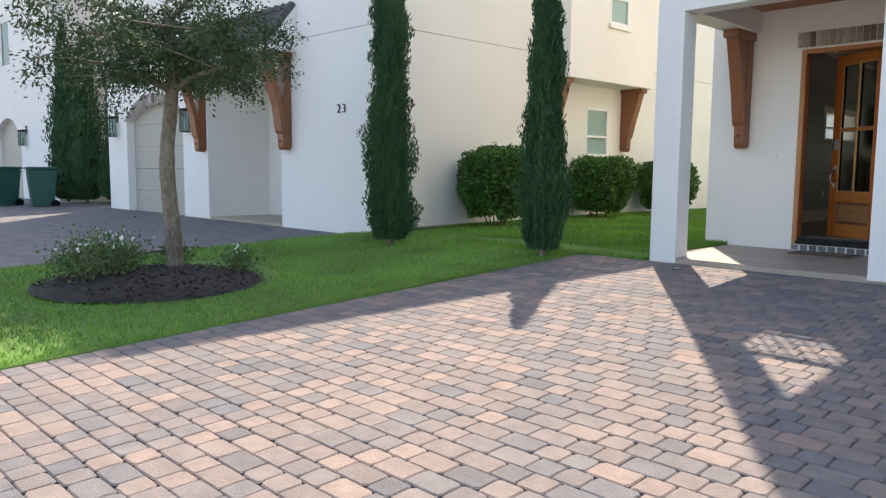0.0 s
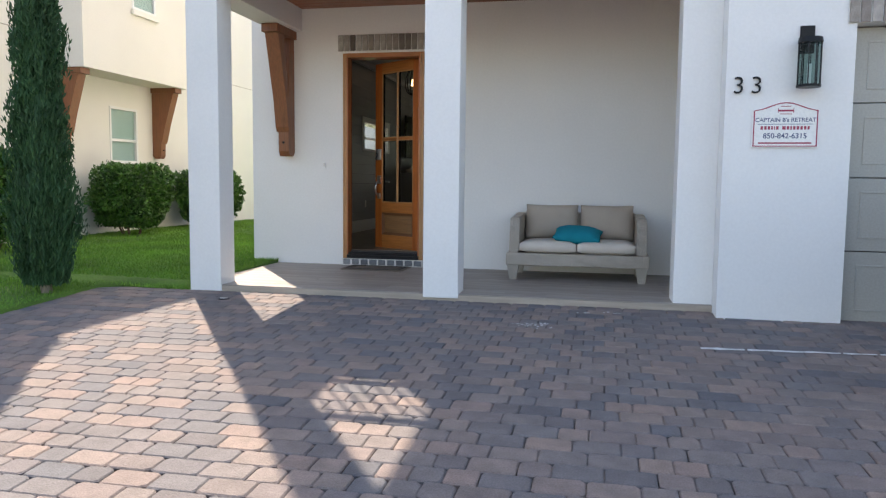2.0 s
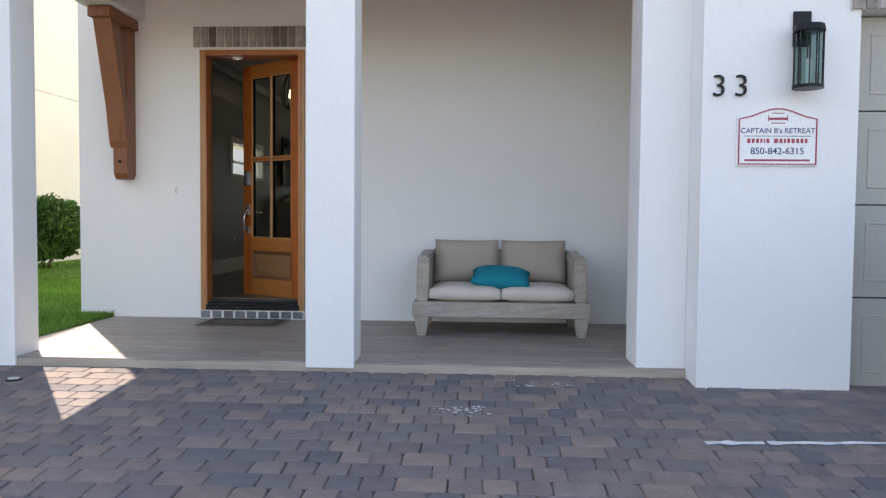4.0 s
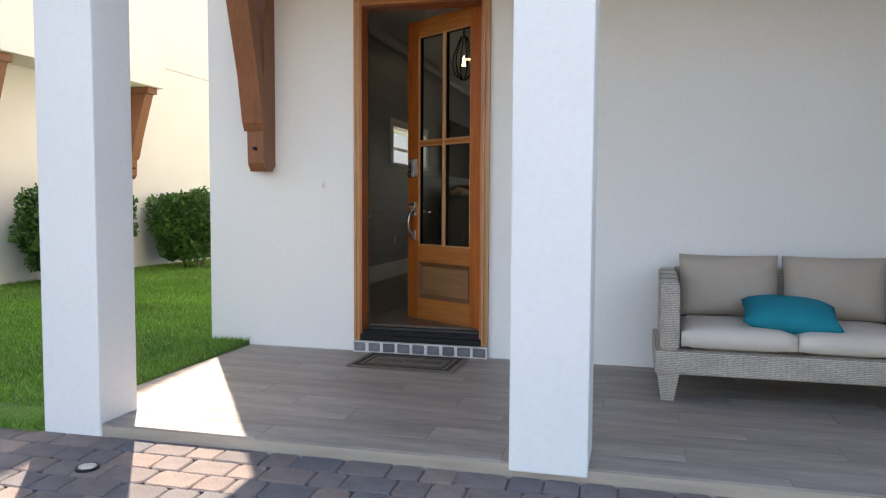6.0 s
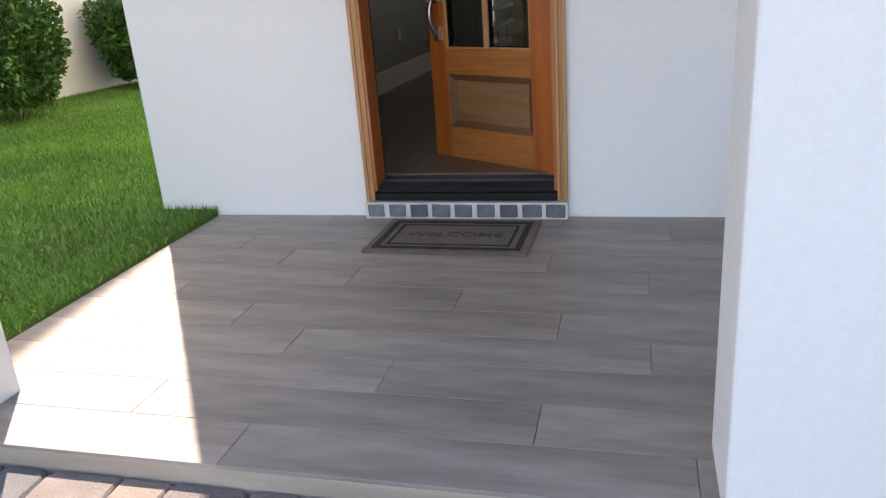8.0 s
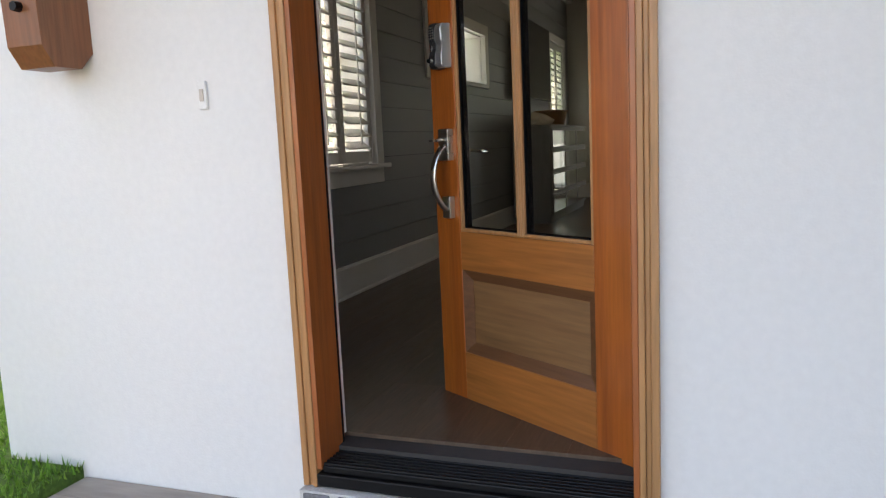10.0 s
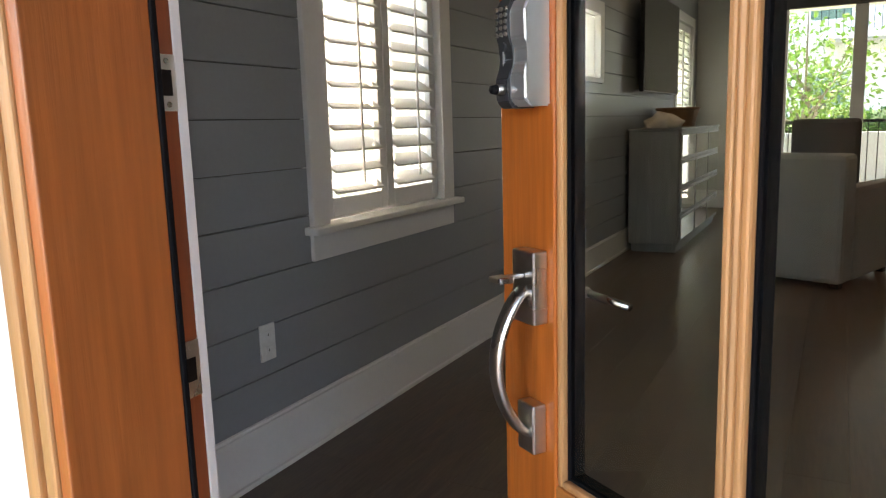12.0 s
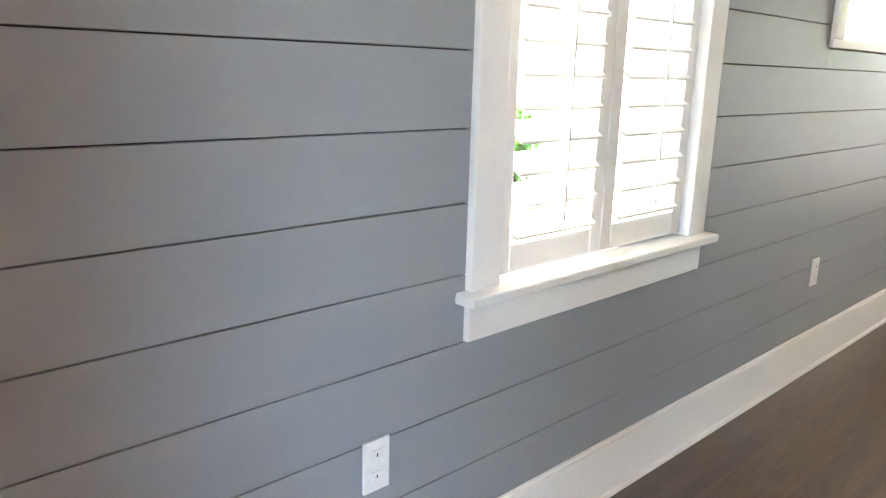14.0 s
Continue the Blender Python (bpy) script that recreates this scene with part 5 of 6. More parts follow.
# neighbour's drive and the street ground beyond
DRIVE_FAR = material("dark_paver_drive", (0.105, 0.10, 0.105), 0.85, var=0.25, scale=5, fine=0.2, fine_scale=60, bump=0.4, bump_scale=50, second=(0.145, 0.128, 0.122))
def far_drive():
    xs = [-60, -34, -20, -12, -7.3, -6.9, -6.5, -6.0, -5.86]
    ys = [-11.5, -9, -7, -5, -3.6, -2.5]
    bm = bmesh.new()
    grid = [[bm.verts.new((x, y, drive_z(y) - 0.018)) for x in xs] for y in ys]
    for j in range(len(ys) - 1):
        for i in range(len(xs) - 1):
            if xs[i + 1] < -6.95 or ys[j] > -5.2:
                bm.faces.new((grid[j][i], grid[j][i + 1], grid[j + 1][i + 1], grid[j + 1][i]))
    structure(part("driveway_neighbour", bm, DRIVE_FAR), "dark paved drive of the neighbouring houses", "driveway")
far_drive()

structure(boxes("planting_strip", MULCH, None, (-5.845, -5.45, -2.3, 10.5, -0.12, 0.02), bevel=0.01), "brown mulch strip along the wall", "ground")

# garden behind, seen between the houses
structure(boxes("wall_garden", GREY_FENCE, None, (-5.8, 4.0, 17.0, 17.2, -0.2, 0.95), bevel=0.01), "low grey garden wall behind the houses", "wall")
for i, x in enumerate((-4.9, -3.6, -2.3, -1.0, 0.4, 1.8, 3.2)):
    hedge(x, 17.9, -0.1, 0.8, 0.6, 1.5, 60 + i, 1500, LEAF_HEDGE if i % 2 else LEAF_FAR, 0.11, "garden hedge bush behind the low wall")
def back_tree(x, y, h, seed, n=5000):
    t = thing("garden_tree", "bright green leafy garden tree behind the house", "tree", pose(x, y, -0.1), group="garden trees")
    rng = random.Random(seed)
    bm = bmesh.new()
    add_rod(bm, (0, 0, 0), (0.1, 0, h * 0.55), 0.10, 0.06, 8)
    ends = []
    for i in range(14):
        a = i * 2.4
        p = Vector((0.06, 0, h * rng.uniform(0.3, 0.55)))
        q = Vector((math.cos(a) * h * 0.28, math.sin(a) * h * 0.28, h * rng.uniform(0.45, 0.95)))
        add_rod(bm, p, q, 0.03, 0.008, 5)
        ends += [q, (p + q) / 2]
    part("trunk", bm, BARK, t)
    def place(r, i):
        e = ends[r.randrange(len(ends))]
        v = Vector((r.gauss(0, 1), r.gauss(0, 1), r.gauss(0, 1))) * h * 0.085
        return e + v, v.normalized()
    mesh_part("crown", *leaves(n, 0.13, place, seed, 1.8), LEAF_FAR, t)
back_tree(0.02, 15.2, 3.5, 71, 1500)
back_tree(-3.4, 20.5, 4.4, 72)
back_tree(3.6, 19.0, 5.2, 73)
def back_house():
    h = thing("house", "pale stucco house with balconies across the garden", "house", group="houses")
    Y = 27.0
    boxes("wall", STUCCO, h, (-9, 12, Y, Y + 0.3, -0.2, 9), bevel=0.01)
    for z in (1.0, 4.2):
        for x in (-6, -3.2, -0.4, 2.4, 5.2, 8):
            w = boxes("window", WHITE, h, (x, x + 1.3, Y - 0.04, Y, z, z + 1.7), bevel=0.01)
            boxes("pane", GLASS_TINT, w, (x + 0.07, x + 1.23, Y - 0.05, Y - 0.04, z + 0.07, z + 1.63))
    boxes("balcony", STUCCO, h, (0, 6, Y - 1.4, Y, 3.55, 3.75))
    boxes("balcony_rail", BLACK, h, (0, 6, Y - 1.4, Y - 1.36, 4.75, 4.8), *[(x * 0.2, x * 0.2 + 0.02, Y - 1.4, Y - 1.38, 3.75, 4.75) for x in range(31)])
back_house()

# ---- the room ----
def shuttered_window(name, y0, y1, z0, z1, shutters=True, x=-0.985):
    w = thing(name, "white cased window with plantation shutters" if shutters else "small high window with painted casing", "window", kind="structure")
    c = 0.10
    boxes("casing", WHITE, w, (x - 0.005, -0.94, y0 - c, y0, z0, z1 + c), (x - 0.005, -0.94, y1, y1 + c, z0, z1 + c), (x - 0.005, -0.94, y0, y1, z1, z1 + c), bevel=0.004)
    if shutters:
        boxes("stool", WHITE, w, (-1.0, -0.90, y0 - c - 0.03, y1 + c + 0.03, z0 - 0.028, z0), bevel=0.006)
        boxes("apron", WHITE, w, (x - 0.005, -0.945, y0 - c, y1 + c, z0 - 0.125, z0 - 0.028), bevel=0.004)
    else:
        boxes("sill", WHITE, w, (x - 0.005, -0.945, y0 - c, y1 + c, z0 - 0.035, z0), bevel=0.004)
    boxes("reveal", WHITE, w, (-1.20, x - 0.002, y0, y0 + 0.012, z0, z1), (-1.20, x - 0.002, y1 - 0.012, y1, z0, z1), (-1.20, x - 0.002, y0 + 0.012, y1 - 0.012, z1 - 0.012, z1), (-1.20, -1.0, y0 + 0.012, y1 - 0.012, z0, z0 + 0.012))
    g = boxes("pane", GLASS, w, (-1.19, -1.184, y0 + 0.012, y1 - 0.012, z0 + 0.012, z1 - 0.012))
    g.visible_shadow = False
    mid = (z0 + z1) / 2
    boxes("sash", WHITE, w, (-1.20, -1.17, y0 + 0.012, y1 - 0.012, mid - 0.02, mid + 0.02))
    if not shutters:
        return
    mid = (y0 + y1) / 2
    for a, b in ((y0 + 0.014, mid - 0.002), (mid + 0.002, y1 - 0.014)):
        p = boxes("shutter", WHITE, w, (-1.0, -0.97, a, a + 0.05, z0 + 0.014, z1 - 0.014), (-1.0, -0.97, b - 0.05, b, z0 + 0.014, z1 - 0.014),
                  (-1.0, -0.97, a + 0.05, b - 0.05, z0 + 0.014, z0 + 0.085), (-1.0, -0.97, a + 0.05, b - 0.05, z1 - 0.085, z1 - 0.014), bevel=0.003)
        n = int((z1 - z0 - 0.17) / 0.076)
        st = (z1 - z0 - 0.17) / n
        bm = bmesh.new()
        m = b - a - 0.104
        add_box(bm, -0.041, 0.041, -m / 2, m / 2, -0.005, 0.005, 0.004)
        sl = bpy.data.meshes.new("louver")
        bm.to_mesh(sl)
        bm.free()
        sl.materials.append(WHITE)
        for i in range(n):
            piece("louver", sl, p, (-0.985, (a + b) / 2, z0 + 0.085 + (i + 0.5) * st), (0, radians(36), 0))
        boxes("tilt_rod", WHITE, p, (-0.943, -0.934, (a + b) / 2 - 0.005, (a + b) / 2 + 0.005, z0 + 0.13, z1 - 0.13), bevel=0.002)
shuttered_window("window_1", *WIN1)
shuttered_window("window_2", *WIN2, shutters=False)
shuttered_window("window_3", *WIN3)

def wide_window():
    w = thing("window_4", "wide white framed window to the garden balcony", "window", kind="structure")
    for x in (0.0, 0.77, 1.42):
        boxes("post", WHITE, w, (x, x + (0.14 if x == 0.77 else 0.08), 9.62, 9.72, 0.22, 2.65), bevel=0.004)
    for a, b in ((0.08, 0.77), (0.91, 1.42)):
        boxes("rail", WHITE, w, (a, b, 9.62, 9.72, 0.22, 0.30), bevel=0.004)
        boxes("rail", WHITE, w, (a, b, 9.62, 9.72, 2.57, 2.65), bevel=0.004)
        g = boxes("pane", GLASS, w, (a, b, 9.665, 9.67, 0.30, 2.57))
        g.visible_shadow = False
    boxes("roller_shade", SOFA_DARK, w, (0.0, 1.50, 9.52, 9.60, 2.55, 2.66), bevel=0.01, label="dark rolled up window shade")
wide_window()
def balcony_railing():
    r = thing("balcony_railing", "black metal balcony railing outside the window", "railing")
    boxes("top_rail", BLACK, r, (-1.2, 4.4, 11.0, 11.04, 1.20, 1.24))
    boxes("bottom_rail", BLACK, r, (-1.2, 4.4, 11.0, 11.04, 0.22, 0.25))
    bm = bmesh.new()
    add_box(bm, -0.007, 0.007, -0.007, 0.007, -0.485, 0.485)
    me = bpy.data.meshes.new("baluster")
    bm.to_mesh(me)
    bm.free()
    me.materials.append(BLACK)
    for i in range(46):
        piece("baluster", me, r, (-1.15 + i * 0.12, 11.02, 0.73))
balcony_railing()
# unseen roof, added to cut the daylight through the rear window
structure(boxes("deck_roof", STUCCO, None, (-1.236, 4.5, 9.805, 12.4, 2.85, 3.1)), "unseen roof added over the rear deck to shade the room", "roof")
structure(boxes("balcony_deck", TILE_EDGE, None, (-1.236, 4.5, 9.8, 11.06, -0.15, 0.20)), "tiled rear balcony deck", "deck")

structure(boxes("baseboard", WHITE, None, (-0.972, -0.945, 0.161, 9.6, IN_Z, 0.366), (-0.972, -0.951, 0.161, 9.6, 0.366, 0.378), (-0.945, -0.933, 0.161, 9.6, IN_Z, IN_Z + 0.018), bevel=0.002), "tall white painted baseboard", "baseboard")
structure(boxes("baseboard_rear", WHITE, None, (-0.93, 0.0, 9.575, 9.599, IN_Z, 0.405), (1.5, 4.4, 9.575, 9.599, IN_Z, 0.405), bevel=0.002), "tall white painted baseboard", "baseboard")

def wall_plate(y, z, name="outlet"):
    d = thing(name, "white duplex outlet plate on grey shiplap", "outlet", pose(-0.958, y, z), group="outlets")
    boxes("plate", WHITE_PLASTIC, d, (0, 0.007, -0.036, 0.036, -0.0615, 0.0615), bevel=0.002)
    for s in (-1, 1):
        boxes("socket", WHITE_PLASTIC, d, (0.007, 0.0085, -0.016, 0.016, s * 0.026 - 0.013, s * 0.026 + 0.013), bevel=0.001)
        boxes("slot", BLACK, d, (0.0085, 0.009, -0.0015, 0.0015, s * 0.026 - 0.004, s * 0.026 + 0.004))
wall_plate(1.335, 0.632)
wall_plate(3.79, 0.66)

def chest():
    c = thing("mirrored_chest", "grey wood chest with mirrored drawer fronts", "chest", pose(-0.92, 6.0, IN_Z))
    boxes("plinth", CHEST_GREY, c, (0.02, 0.40, 0.03, 2.17, 0, 0.07), bevel=0.004)
    boxes("body", CHEST_GREY, c, (0, 0.42, 0, 2.2, 0.07, 1.04), bevel=0.006)
    boxes("top", CHEST_GREY, c, (-0.01, 0.44, -0.01, 2.21, 1.04, 1.06), bevel=0.005)
    for r in range(4):
        for k in range(3):
            d = boxes("drawer", CHEST_GREY, c, (0.42, 0.435, 0.03 + k * 0.72, 0.73 + k * 0.72, 0.09 + r * 0.235, 0.315 + r * 0.235), bevel=0.004)
            boxes("mirror_front", MIRROR, d, (0.435, 0.438, 0.06 + k * 0.72, 0.70 + k * 0.72, 0.115 + r * 0.235, 0.29 + r * 0.235))
chest()
def crumpled_cloth():
    bm = bmesh.new()
    bmesh.ops.create_icosphere(bm, subdivisions=3, radius=1)
    for v in bm.verts:
        k = 1 + 0.45 * noise.noise(v.co * 2.2) + 0.2 * noise.noise(v.co * 5)
        v.co = Vector((v.co.x * 0.15 * k, v.co.y * 0.30 * k, max(v.co.z * 0.11 * k, -0.02) + 0.02))
    ob = part("cloth_bundle", bm, CUSHION_SEAT, smooth=True)
    ob.matrix_world = pose(-0.70, 6.3, IN_Z + 1.06)
    tagged(ob, "crumpled pale cloth bundle on the chest", "cloth")
    b = thing("decor_basket", "brown woven basket on the chest", "basket", pose(-0.72, 7.1, IN_Z + 1.06))
    bm = bmesh.new()
    add_rod(bm, (0, 0, 0), (0, 0, 0.17), 0.16, 0.20, 18)
    part("bowl", bm, PANEL_WOOD, b)
    bm = bmesh.new()
    for i in range(18):
        a = i / 18 * math.tau
        add_rod(bm, (0.2 * math.cos(a), 0.2 * math.sin(a), 0.17), (0.2 * math.cos(a + 0.35), 0.2 * math.sin(a + 0.35), 0.17), 0.013, None, 6)
    part("rim", bm, PANEL_WOOD, b)
crumpled_cloth()
def television():
    t = thing("television", "black flat screen television mounted on the wall", "television", pose(-0.955, 6.15, 1.56))
    boxes("mount", BLACK, t, (0, 0.08, 0.45, 0.75, 0.2, 0.5), bevel=0.004)
    boxes("housing", BLACK, t, (0.08, 0.12, 0, 1.55, 0, 0.88), bevel=0.006)
    boxes("screen", SCREEN, t, (0.12, 0.122, 0.012, 1.538, 0.012, 0.868))
television()
def armchair():
    s = thing("armchair", "low grey upholstered armchair turned to the garden", "armchair", pose(0.625, 5.54, IN_Z, 0, 0, -21))
    boxes("base", SOFA_GREY, s, (-0.33, 0.33, -0.42, 0.35, 0.04, 0.40), bevel=0.03)
    boxes("backrest", SOFA_GREY, s, (-0.345, 0.345, -0.60, -0.40, 0.04, 0.885), bevel=0.035)
    for x in (-1, 1):
        boxes("arm", SOFA_GREY, s, (min(x * 0.21, x * 0.35), max(x * 0.21, x * 0.35), -0.40, 0.37, 0.04, 0.67), bevel=0.035)
    boxes("seat_cushion", SOFA_GREY, s, (-0.20, 0.20, -0.38, 0.36, 0.40, 0.52), bevel=0.04)
    for x in (-0.28, 0.28):
        for y in (-0.5, 0.28):
            boxes("foot", BLACK, s, (x - 0.03, x + 0.03, y - 0.03, y + 0.03, 0, 0.045))
    t = thing("high_back_chair", "charcoal high back chair beside the window", "chair", pose(0.60, 6.9, IN_Z, 0, 0, -4))
    boxes("seat", SOFA_DARK, t, (-0.27, 0.27, -0.27, 0.27, 0.40, 0.50), bevel=0.03)
    boxes("backrest", SOFA_DARK, t, (-0.26, 0.26, -0.36, -0.26, 0.45, 1.10), bevel=0.035)
    for x in (-0.22, 0.22):
        for y in (-0.28, 0.22):
            boxes("leg", BLACK, t, (x - 0.02, x + 0.02, y - 0.02, y + 0.02, 0, 0.41))
armchair()

GLOW = bpy.data.materials.new("lamp_glow")
GLOW.use_nodes = True
GLOW.node_tree.nodes["Principled BSDF"].inputs["Emission Color"].default_value = (1.0, 0.62, 0.28, 1)
GLOW.node_tree.nodes["Principled BSDF"].inputs["Emission Strength"].default_value = 2.0
def pendant():
    p = thing("pendant_lantern", "black iron pendant lantern with lit candle bulb", "pendant lamp", pose(0.36, 2.0, 2.52))
    bm = bmesh.new()
    add_rod(bm, (0, 0, 0.26), (0, 0, 0.73), 0.008)
    add_rod(bm, (0, 0, 0.70), (0, 0, 0.729), 0.06, 0.05, 16)
    part("stem", bm, BLACK, p)
    bm = bmesh.new()
    for i in range(6):
        a = i / 6 * math.tau
        q = [(0.02, -0.16), (0.09, -0.10), (0.115, 0.0), (0.10, 0.10), (0.03, 0.27)]
        for (r0, z0), (r1, z1) in zip(q, q[1:]):
            add_rod(bm, (r0 * math.cos(a), r0 * math.sin(a), z0), (r1 * math.cos(a), r1 * math.sin(a), z1), 0.006, None, 6)
    part("cage", bm, BLACK, p)
    bm = bmesh.new()
    add_rod(bm, (0, 0, -0.02), (0, 0, 0.08), 0.022, 0.008, 12)
    part("bulb", bm, GLOW, p, "glowing amber bulb")
pendant()
for dx, dy in DOWNLIGHTS:
    d = thing("downlight", "round recessed ceiling downlight, lit", "downlight", pose(dx, dy, CEIL_Z), group="downlights")
    bm = bmesh.new()
    for i in range(24):
        a, b = i / 24 * math.tau, (i + 1) / 24 * math.tau
        add_prism(bm, [(0.09 * math.cos(a), 0.09 * math.sin(a)), (0.09 * math.cos(b), 0.09 * math.sin(b)), (0.07 * math.cos(b), 0.07 * math.sin(b)), (0.07 * math.cos(a), 0.07 * math.sin(a))], 2, -0.008, 0)
    part("ring", bm, WHITE, d)
    bm = bmesh.new()
    add_rod(bm, (0, 0, -0.004), (0, 0, 0.0), 0.07, None, 24)
    part("lens", bm, GLOW, d)
structure(boxes("crown_moulding", WHITE, None, (-0.96, -0.87, 0.161, 9.6, CEIL_Z - 0.10, CEIL_Z - 0.001), bevel=0.02), "white crown moulding on the shiplap wall", "moulding")

# ---- small things on the drive ----
def drain():
    d = thing("drain_cap", "small round metal drain cap in the pavers", "drain", pose(-0.32, -2.52, drive_z(-2.52) + 0.002))
    bm = bmesh.new()
    add_rod(bm, (0, 0, -0.01), (0, 0, 0.006), 0.055, 0.052, 20)
    part("rim", bm, BLACK, d)
    bm = bmesh.new()
    add_rod(bm, (0, 0, 0.004), (0, 0, 0.009), 0.040, 0.038, 20)
    part("cap", bm, NICKEL, d)
drain()
def residue(cx, cy, rx, ry, n, seed, label):
    rng = random.Random(seed)
    co, fa = [], []
    for i in range(n):
        x, y = cx + rng.gauss(0, rx), cy + rng.gauss(0, ry)
        r = rng.uniform(0.004, 0.016)
        z = drive_z(y) + 0.0035 + rng.uniform(0, 0.001)
        b = len(co)
        k = 7
        co += [(x + r * rng.uniform(0.6, 1.3) * math.cos(j / k * math.tau), y + r * rng.uniform(0.5, 1.1) * math.sin(j / k * math.tau), z) for j in range(k)]
        fa.append(tuple(range(b, b + k)))
    me = bpy.data.meshes.new("paint_spatter")
    me.from_pydata(co, [], fa)
    me.materials.append(LIME)
    tagged(new("paint_spatter", me), label, "stain", kind="stuff")
residue(2.695, -2.99, 0.062, 0.045, 46, 1, "white crumbly residue spots on the pavers")
residue(3.335, -2.385, 0.035, 0.02, 12, 2, "white crumbly residue spots on the pavers")
residue(3.11, -2.44, 0.05, 0.012, 8, 3, "white crumbly residue spots on the pavers")

def paint_streak():
    rng = random.Random(4)
    n = 64
    co, fa = [], []
    for i in range(n + 1):
        k = i / n
        x, y = 3.94 + 1.29 * k, -3.455 + 0.085 * k + 0.012 * noise.noise((k * 9, 0, 3))
        w = 0.032 * (1 - 0.55 * k) * (0.75 + 0.6 * noise.noise((k * 16, 2, 0))) + 0.003
        z = drive_z(y) + 0.0045
        co += [(x, y - w, z - 0.046 * w), (x, y + w * rng.uniform(0.7, 1.1), z + 0.046 * w)]
        if i and noise.noise((k * 22, 5, 1)) > -0.22 - 0.25 * (1 - k):
            fa.append((2 * i - 2, 2 * i, 2 * i + 1, 2 * i - 1))
    me = bpy.data.meshes.new("paint_streak")
    me.from_pydata(co, [], fa)
    me.materials.append(LIME)
    tagged(new("paint_streak", me), "white paint streak across the pavers", "stain", kind="stuff")
paint_streak()

def parked_car():
    c = thing("parked_car", "black parked car on the driveway", "car", pose(6.93, -3.95, drive_z(-4.2), 0, 0, 90))
    hw = 0.90
    prof = [(-2.2, 0.38), (-2.25, 0.62), (-2.05, 0.86), (-1.1, 0.98), (-0.45, 1.42), (0.9, 1.46), (1.75, 1.05), (2.25, 0.95), (2.3, 0.5), (2.2, 0.32)]
    bm = bmesh.new()
    n = len(prof)
    rows = []
    for s, k in ((-1.0, 0.0), (-0.96, 0.03), (-0.55, 0.045), (0.55, 0.045), (0.96, 0.03), (1.0, 0.0)):
        rows.append([bm.verts.new((x, s * hw * (0.80 if z > 1.2 else 1.0), z + k * (z > 0.5))) for x, z in prof])
    for a, b in zip(rows, rows[1:]):
        for i in range(n):
            bm.faces.new((a[i], a[(i + 1) % n], b[(i + 1) % n], b[i]))
    bm.faces.new(rows[0][::-1])
    bm.faces.new(rows[-1])
    part("body", bm, CAR_PAINT, c, smooth=False)
    for x in (-1.38, 1.38):
        for s in (-1, 1):
            bm = bmesh.new()
            y0, y1 = s * 0.70, s * 0.925
            add_rod(bm, (x, y0, 0.34), (x, y1, 0.34), 0.34, 0.325, 32)
            w = part("wheel", bm, RUBBER, c, "black tyre")
            bm = bmesh.new()
            add_rod(bm, (x, s * 0.926, 0.34), (x, s * 0.932, 0.34), 0.235, 0.225, 32)
            part("rim", bm, RIM_METAL, w)
            bm = bmesh.new()
            for i in range(5):
                a = i / 5 * math.tau
                add_rod(bm, (x, s * 0.938, 0.34), (x + 0.21 * math.cos(a), s * 0.936, 0.34 + 0.21 * math.sin(a)), 0.03, 0.02, 6)
            part("spokes", bm, RIM_METAL, w)
    for s in (-1, 1):
        boxes("side_window", SCREEN, c, (-0.55, 0.95, min(s * 0.80, s * 0.83), max(s * 0.80, s * 0.83), 1.05, 1.36), bevel=0.01)
        boxes("headlight", WHITE_PLASTIC, c, (-2.22, -2.05, min(s * 0.45, s * 0.78), max(s * 0.45, s * 0.78), 0.66, 0.78), bevel=0.02)
        boxes("mirror", CAR_PAINT, c, (-0.75, -0.55, min(s * 0.90, s * 1.05), max(s * 0.90, s * 1.05), 0.98, 1.10), bevel=0.02)
parked_car()

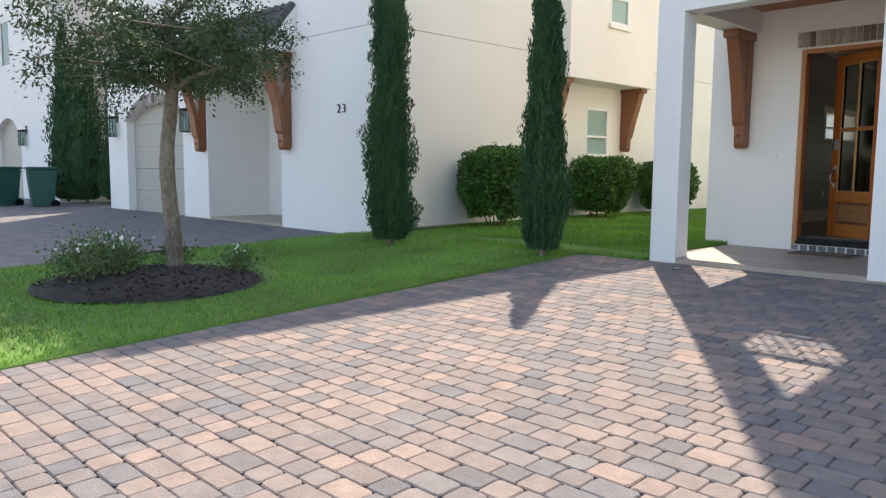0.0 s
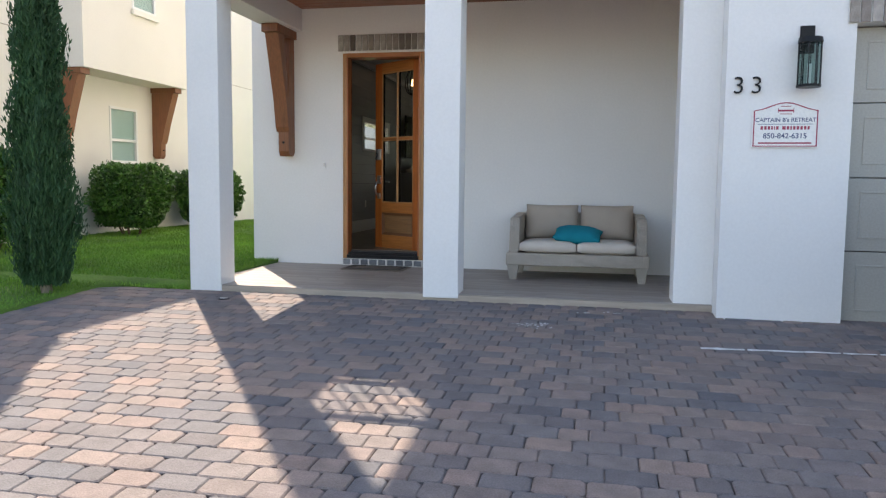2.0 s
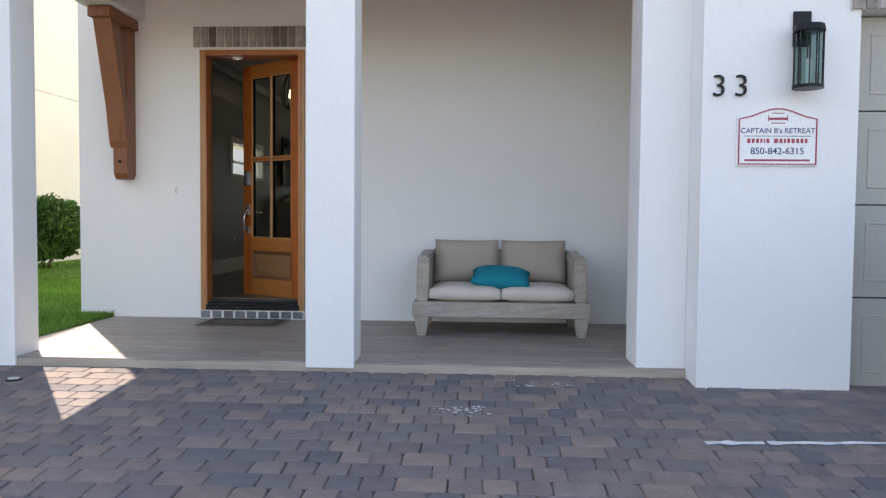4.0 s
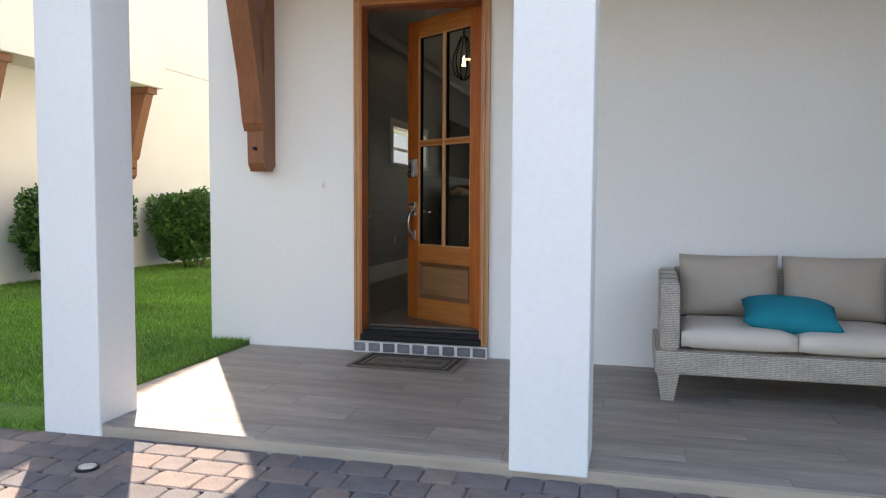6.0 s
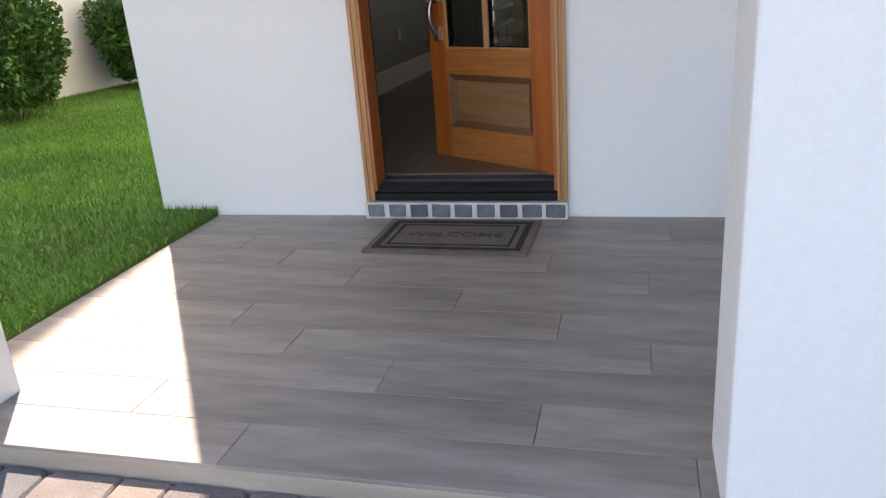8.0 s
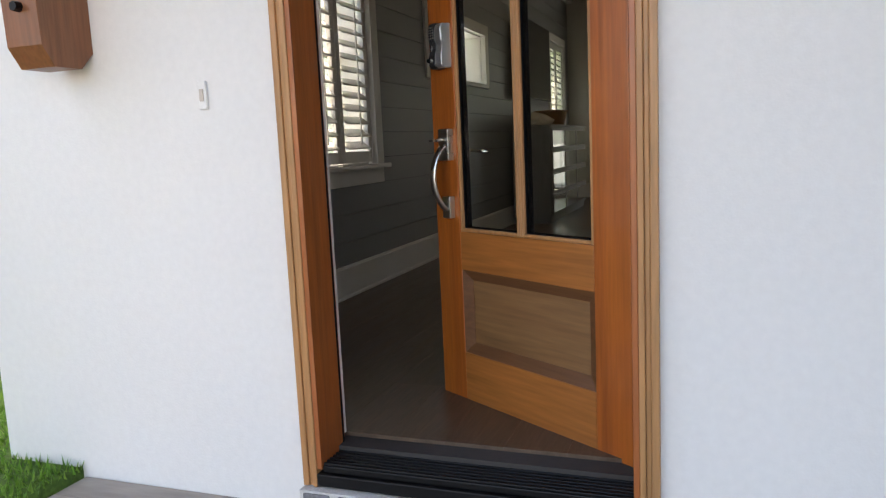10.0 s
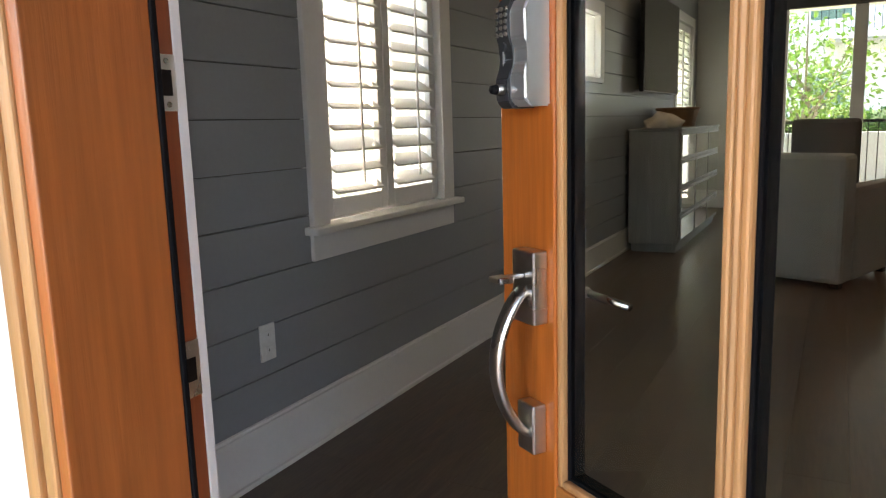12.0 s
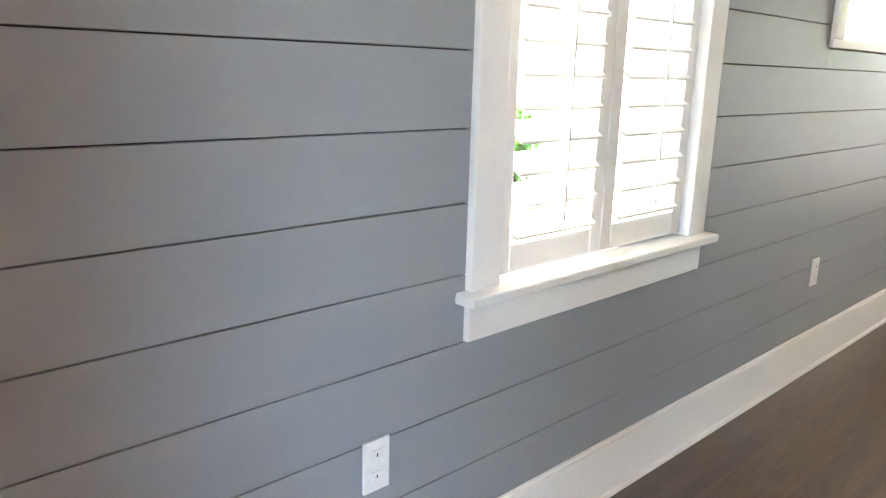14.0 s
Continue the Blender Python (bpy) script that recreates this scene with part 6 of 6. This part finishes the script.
# ---- pieces of floors and walls ----
def shiplap():
    w = structure(boxes("wall_shiplap", DARK_GAP, None, (-0.985, -0.976, 0.161, 1.60, IN_Z, CEIL_Z), (-0.985, -0.976, 2.70, 3.60, IN_Z, CEIL_Z), (-0.985, -0.976, 5.30, 8.15, IN_Z, CEIL_Z), (-0.985, -0.976, 9.3, 9.6, IN_Z, CEIL_Z),
                        (-0.985, -0.976, 1.60, 2.70, IN_Z, 0.86), (-0.985, -0.976, 1.60, 2.70, 2.50, CEIL_Z), (-0.985, -0.976, 3.60, 5.30, IN_Z, 1.60), (-0.985, -0.976, 3.60, 5.30, 2.20, CEIL_Z), (-0.985, -0.976, 8.15, 9.3, IN_Z, 0.86), (-0.985, -0.976, 8.15, 9.3, 2.50, CEIL_Z)),
                  "grey painted shiplap room wall", "wall")
    pitch, z = 0.1675, 0.853 - 3 * 0.1675
    while z < CEIL_Z - 0.02:
        z1 = min(z + pitch, CEIL_Z)
        cuts = [(0.161, 9.6)]
        for a, b, lo, hi in ((1.605, 2.695, 0.86, 2.495), (3.605, 5.295, 1.60, 2.195), (8.155, 9.295, 0.86, 2.495)):
            if z1 > lo + 0.01 and z < hi - 0.01:
                full = []
                for c, d in cuts:
                    full += [(c, a), (b, d)] if c < a < d else [(c, d)]
                cuts = full
                if z < lo - 0.02:
                    boxes("plank", SHIPLAP, w, (-0.976, -0.960, a, b, z + 0.0016, lo), bevel=0.0012)
                if z1 > hi + 0.02:
                    boxes("plank", SHIPLAP, w, (-0.976, -0.960, a, b, hi, z1 - 0.0016), bevel=0.0012)
        for c, d in cuts:
            boxes("plank", SHIPLAP, w, (-0.976, -0.960, c, d, z + 0.0016, z1 - 0.0016), bevel=0.0012)
        z += pitch
shiplap()

def floor_planks(name, label, mat, x0, x1, y0, y1, z, wide, long, along, seed, bevel=0.0015, gap=0.0015, thick=0.012, top=0.0):
    f = thing(name, label, "floor", kind="structure")
    rng = random.Random(seed)
    cache = {}
    def mesh(lx, ly):
        key = (round(lx, 3), round(ly, 3))
        if key not in cache:
            bm = bmesh.new()
            add_box(bm, 0, lx, 0, ly, -thick, 0)
            es = [e for e in bm.edges if all(v.co.z > -1e-6 for v in e.verts)]
            bmesh.ops.bevel(bm, geom=es, offset=bevel, segments=1, affect='EDGES')
            me = bpy.data.meshes.new("plank")
            bm.to_mesh(me)
            bm.free()
            me.materials.append(mat)
            cache[key] = me
        return cache[key]
    a0, a1, b0, b1 = (x0, x1, y0, y1) if along == 0 else (y0, y1, x0, x1)
    b, row = b0, 0
    while b < b1 - 0.01:
        w = min(wide, b1 - b)
        a = a0 - (row % 3) * long / 3 - rng.choice((0.0, 0.1))
        while a < a1 - 0.01:
            s, e = max(a, a0), min(a + long, a1)
            if e - s > 0.02:
                lx, ly = (e - s - gap, w - gap) if along == 0 else (w - gap, e - s - gap)
                piece("plank", mesh(lx, ly), f, (s, b, z) if along == 0 else (b, s, z))
            a += long
        b += wide
        row += 1
floor_planks("floor_porch", "grey-brown wood-look tile planks of the porch", PORCH_TILE, -0.885, 4.188, -2.14, -0.002, 0.0, 0.2, 1.2, 0, 3)
floor_planks("floor_room", "dark brown wood plank room floor", ROOM_FLOOR, -0.944, 4.39, 0.10, 9.59, IN_Z, 0.19, 1.5, 1, 5, 0.0005, 0.0006)

def driveway():
    d = structure(thing("driveway", "tumbled pavers in tan, pink and charcoal", "driveway"))
    rng = random.Random(12)
    def shape(lx, ly, r, ins, tilt):
        """Eight-cornered worn block: rounded corners, chamfered top."""
        hx, hy = lx / 2, ly / 2
        j = [1 + tilt * (rng.random() - 0.5) for _ in range(8)]
        ring = [(-hx + r * j[0], -hy), (hx - r * j[1], -hy), (hx, -hy + r * j[2]), (hx, hy - r * j[3]), (hx - r * j[4], hy), (-hx + r * j[5], hy), (-hx, hy - r * j[6]), (-hx, -hy + r * j[7])]
        lo = [(x, y, -0.04) for x, y in ring]
        up = [(x, y, -0.007) for x, y in ring]
        tp = [(x * (1 - ins / hx), y * (1 - ins / hy), 0.0) for x, y in ring]
        co = lo + up + tp
        fa = [(i, (i + 1) % 8, 8 + (i + 1) % 8, 8 + i) for i in range(8)] + [(8 + i, 8 + (i + 1) % 8, 16 + (i + 1) % 8, 16 + i) for i in range(8)] + [tuple(range(16, 24))]
        return co, fa
    M = 0.077
    sizes = {}
    def block(w, h):
        key = (w, h, rng.randrange(4))
        if key not in sizes:
            co, fa = shape(w * M - 0.0022, h * M - 0.0022, 0.017, 0.0075, 1.6)
            me = bpy.data.meshes.new("paver")
            me.from_pydata(co, [], fa)
            me.materials.append(PAVER)
            sizes[key] = (me, co, fa)
        return sizes[key]
    NX, NY = int(14.0 / M), int(9.4 / M)
    used = np.zeros((NX, NY), bool)
    joint_v, joint_h = np.zeros((NX + 1, NY + 1), bool), np.zeros((NX + 1, NY + 1), bool)
    far_co, far_fa = [], []
    count = 0
    kinds = [(3, 2), (2, 2), (3, 2), (4, 2)]
    for j in range(NY):
        for i in range(NX):
            if used[i, j]:
                continue
            best = None
            for w, h in rng.sample(kinds, len(kinds)) + [(2, 1), (1, 2), (1, 1)]:
                if i + w > NX or j + h > NY or used[i:i + w, j:j + h].any():
                    continue
                right = i + w
                cost = rng.random() + (4 if w * h < 4 else 0) + (1.2 if w == 4 else 0)
                if right + 1 < NX and not used[right, j] and used[right + 1, j]:
                    cost += 5
                up = left = 0
                while up < 9 and j - 1 - up >= 0 and joint_v[right, j - 1 - up]:
                    up += 1
                while left < 12 and i - 1 - left >= 0 and joint_h[i - 1 - left, j + h]:
                    left += 1
                cost += 1.1 * up + 0.25 * left
                if best is None or cost < best[0]:
                    best = (cost, w, h)
            w, h = best[1:]
            used[i:i + w, j:j + h] = True
            joint_v[i, j:j + h] = joint_v[i + w, j:j + h] = True
            joint_h[i:i + w, j] = joint_h[i:i + w, j + h] = True
            me, co, fa = block(w, h)
            cx, cy = -1.9 + (i + w / 2) * M + rng.uniform(-0.002, 0.002), -2.145 - (j + h / 2) * M + rng.uniform(-0.002, 0.002)
            z = drive_z(cy) + rng.uniform(-0.0015, 0.0015)
            tx, ty = rng.uniform(-0.007, 0.007) + 0.046 * (cy < -2.2), rng.uniform(-0.007, 0.007)
            if -0.75 < cx < 2.7 and cy > -4.4 and count < 300:
                piece("paver", me, d, (cx, cy, z), (tx, ty, rng.uniform(-0.02, 0.02)))
                count += 1
            else:
                b = len(far_co)
                far_co += [(cx + p[0], cy + p[1], z + p[2] + p[1] * tx - p[0] * ty) for p in co]
                far_fa += [tuple(b + q for q in f) for f in fa]
    me = bpy.data.meshes.new("pavers_far")
    me.from_pydata(far_co, [], far_fa)
    me.materials.append(PAVER_FAR)
    ob = new("pavers_far", me)
    ob.parent = d
    tagged(ob, "tumbled driveway pavers further off", kind="stuff")
driveway()

# the room and its door lie one jamb depth behind the porch wall
INDOOR = {"wall_west", "wall_west_foot", "wall_rear", "wall_room_east", "floor_base", "ceiling_room", "window_1", "window_2", "window_3", "window_4", "baseboard", "baseboard_rear",
          "outlet", "mirrored_chest", "cloth_bundle", "decor_basket", "television", "armchair", "high_back_chair", "pendant_lantern", "downlight", "crown_moulding", "wall_shiplap",
          "floor_room", "balcony_railing", "balcony_deck", "deck_roof", "entry_door"}
for ob in scene.objects:
    if ob.parent is None and ob.name.split(".")[0] in INDOOR:
        ob.location.y += 0.065
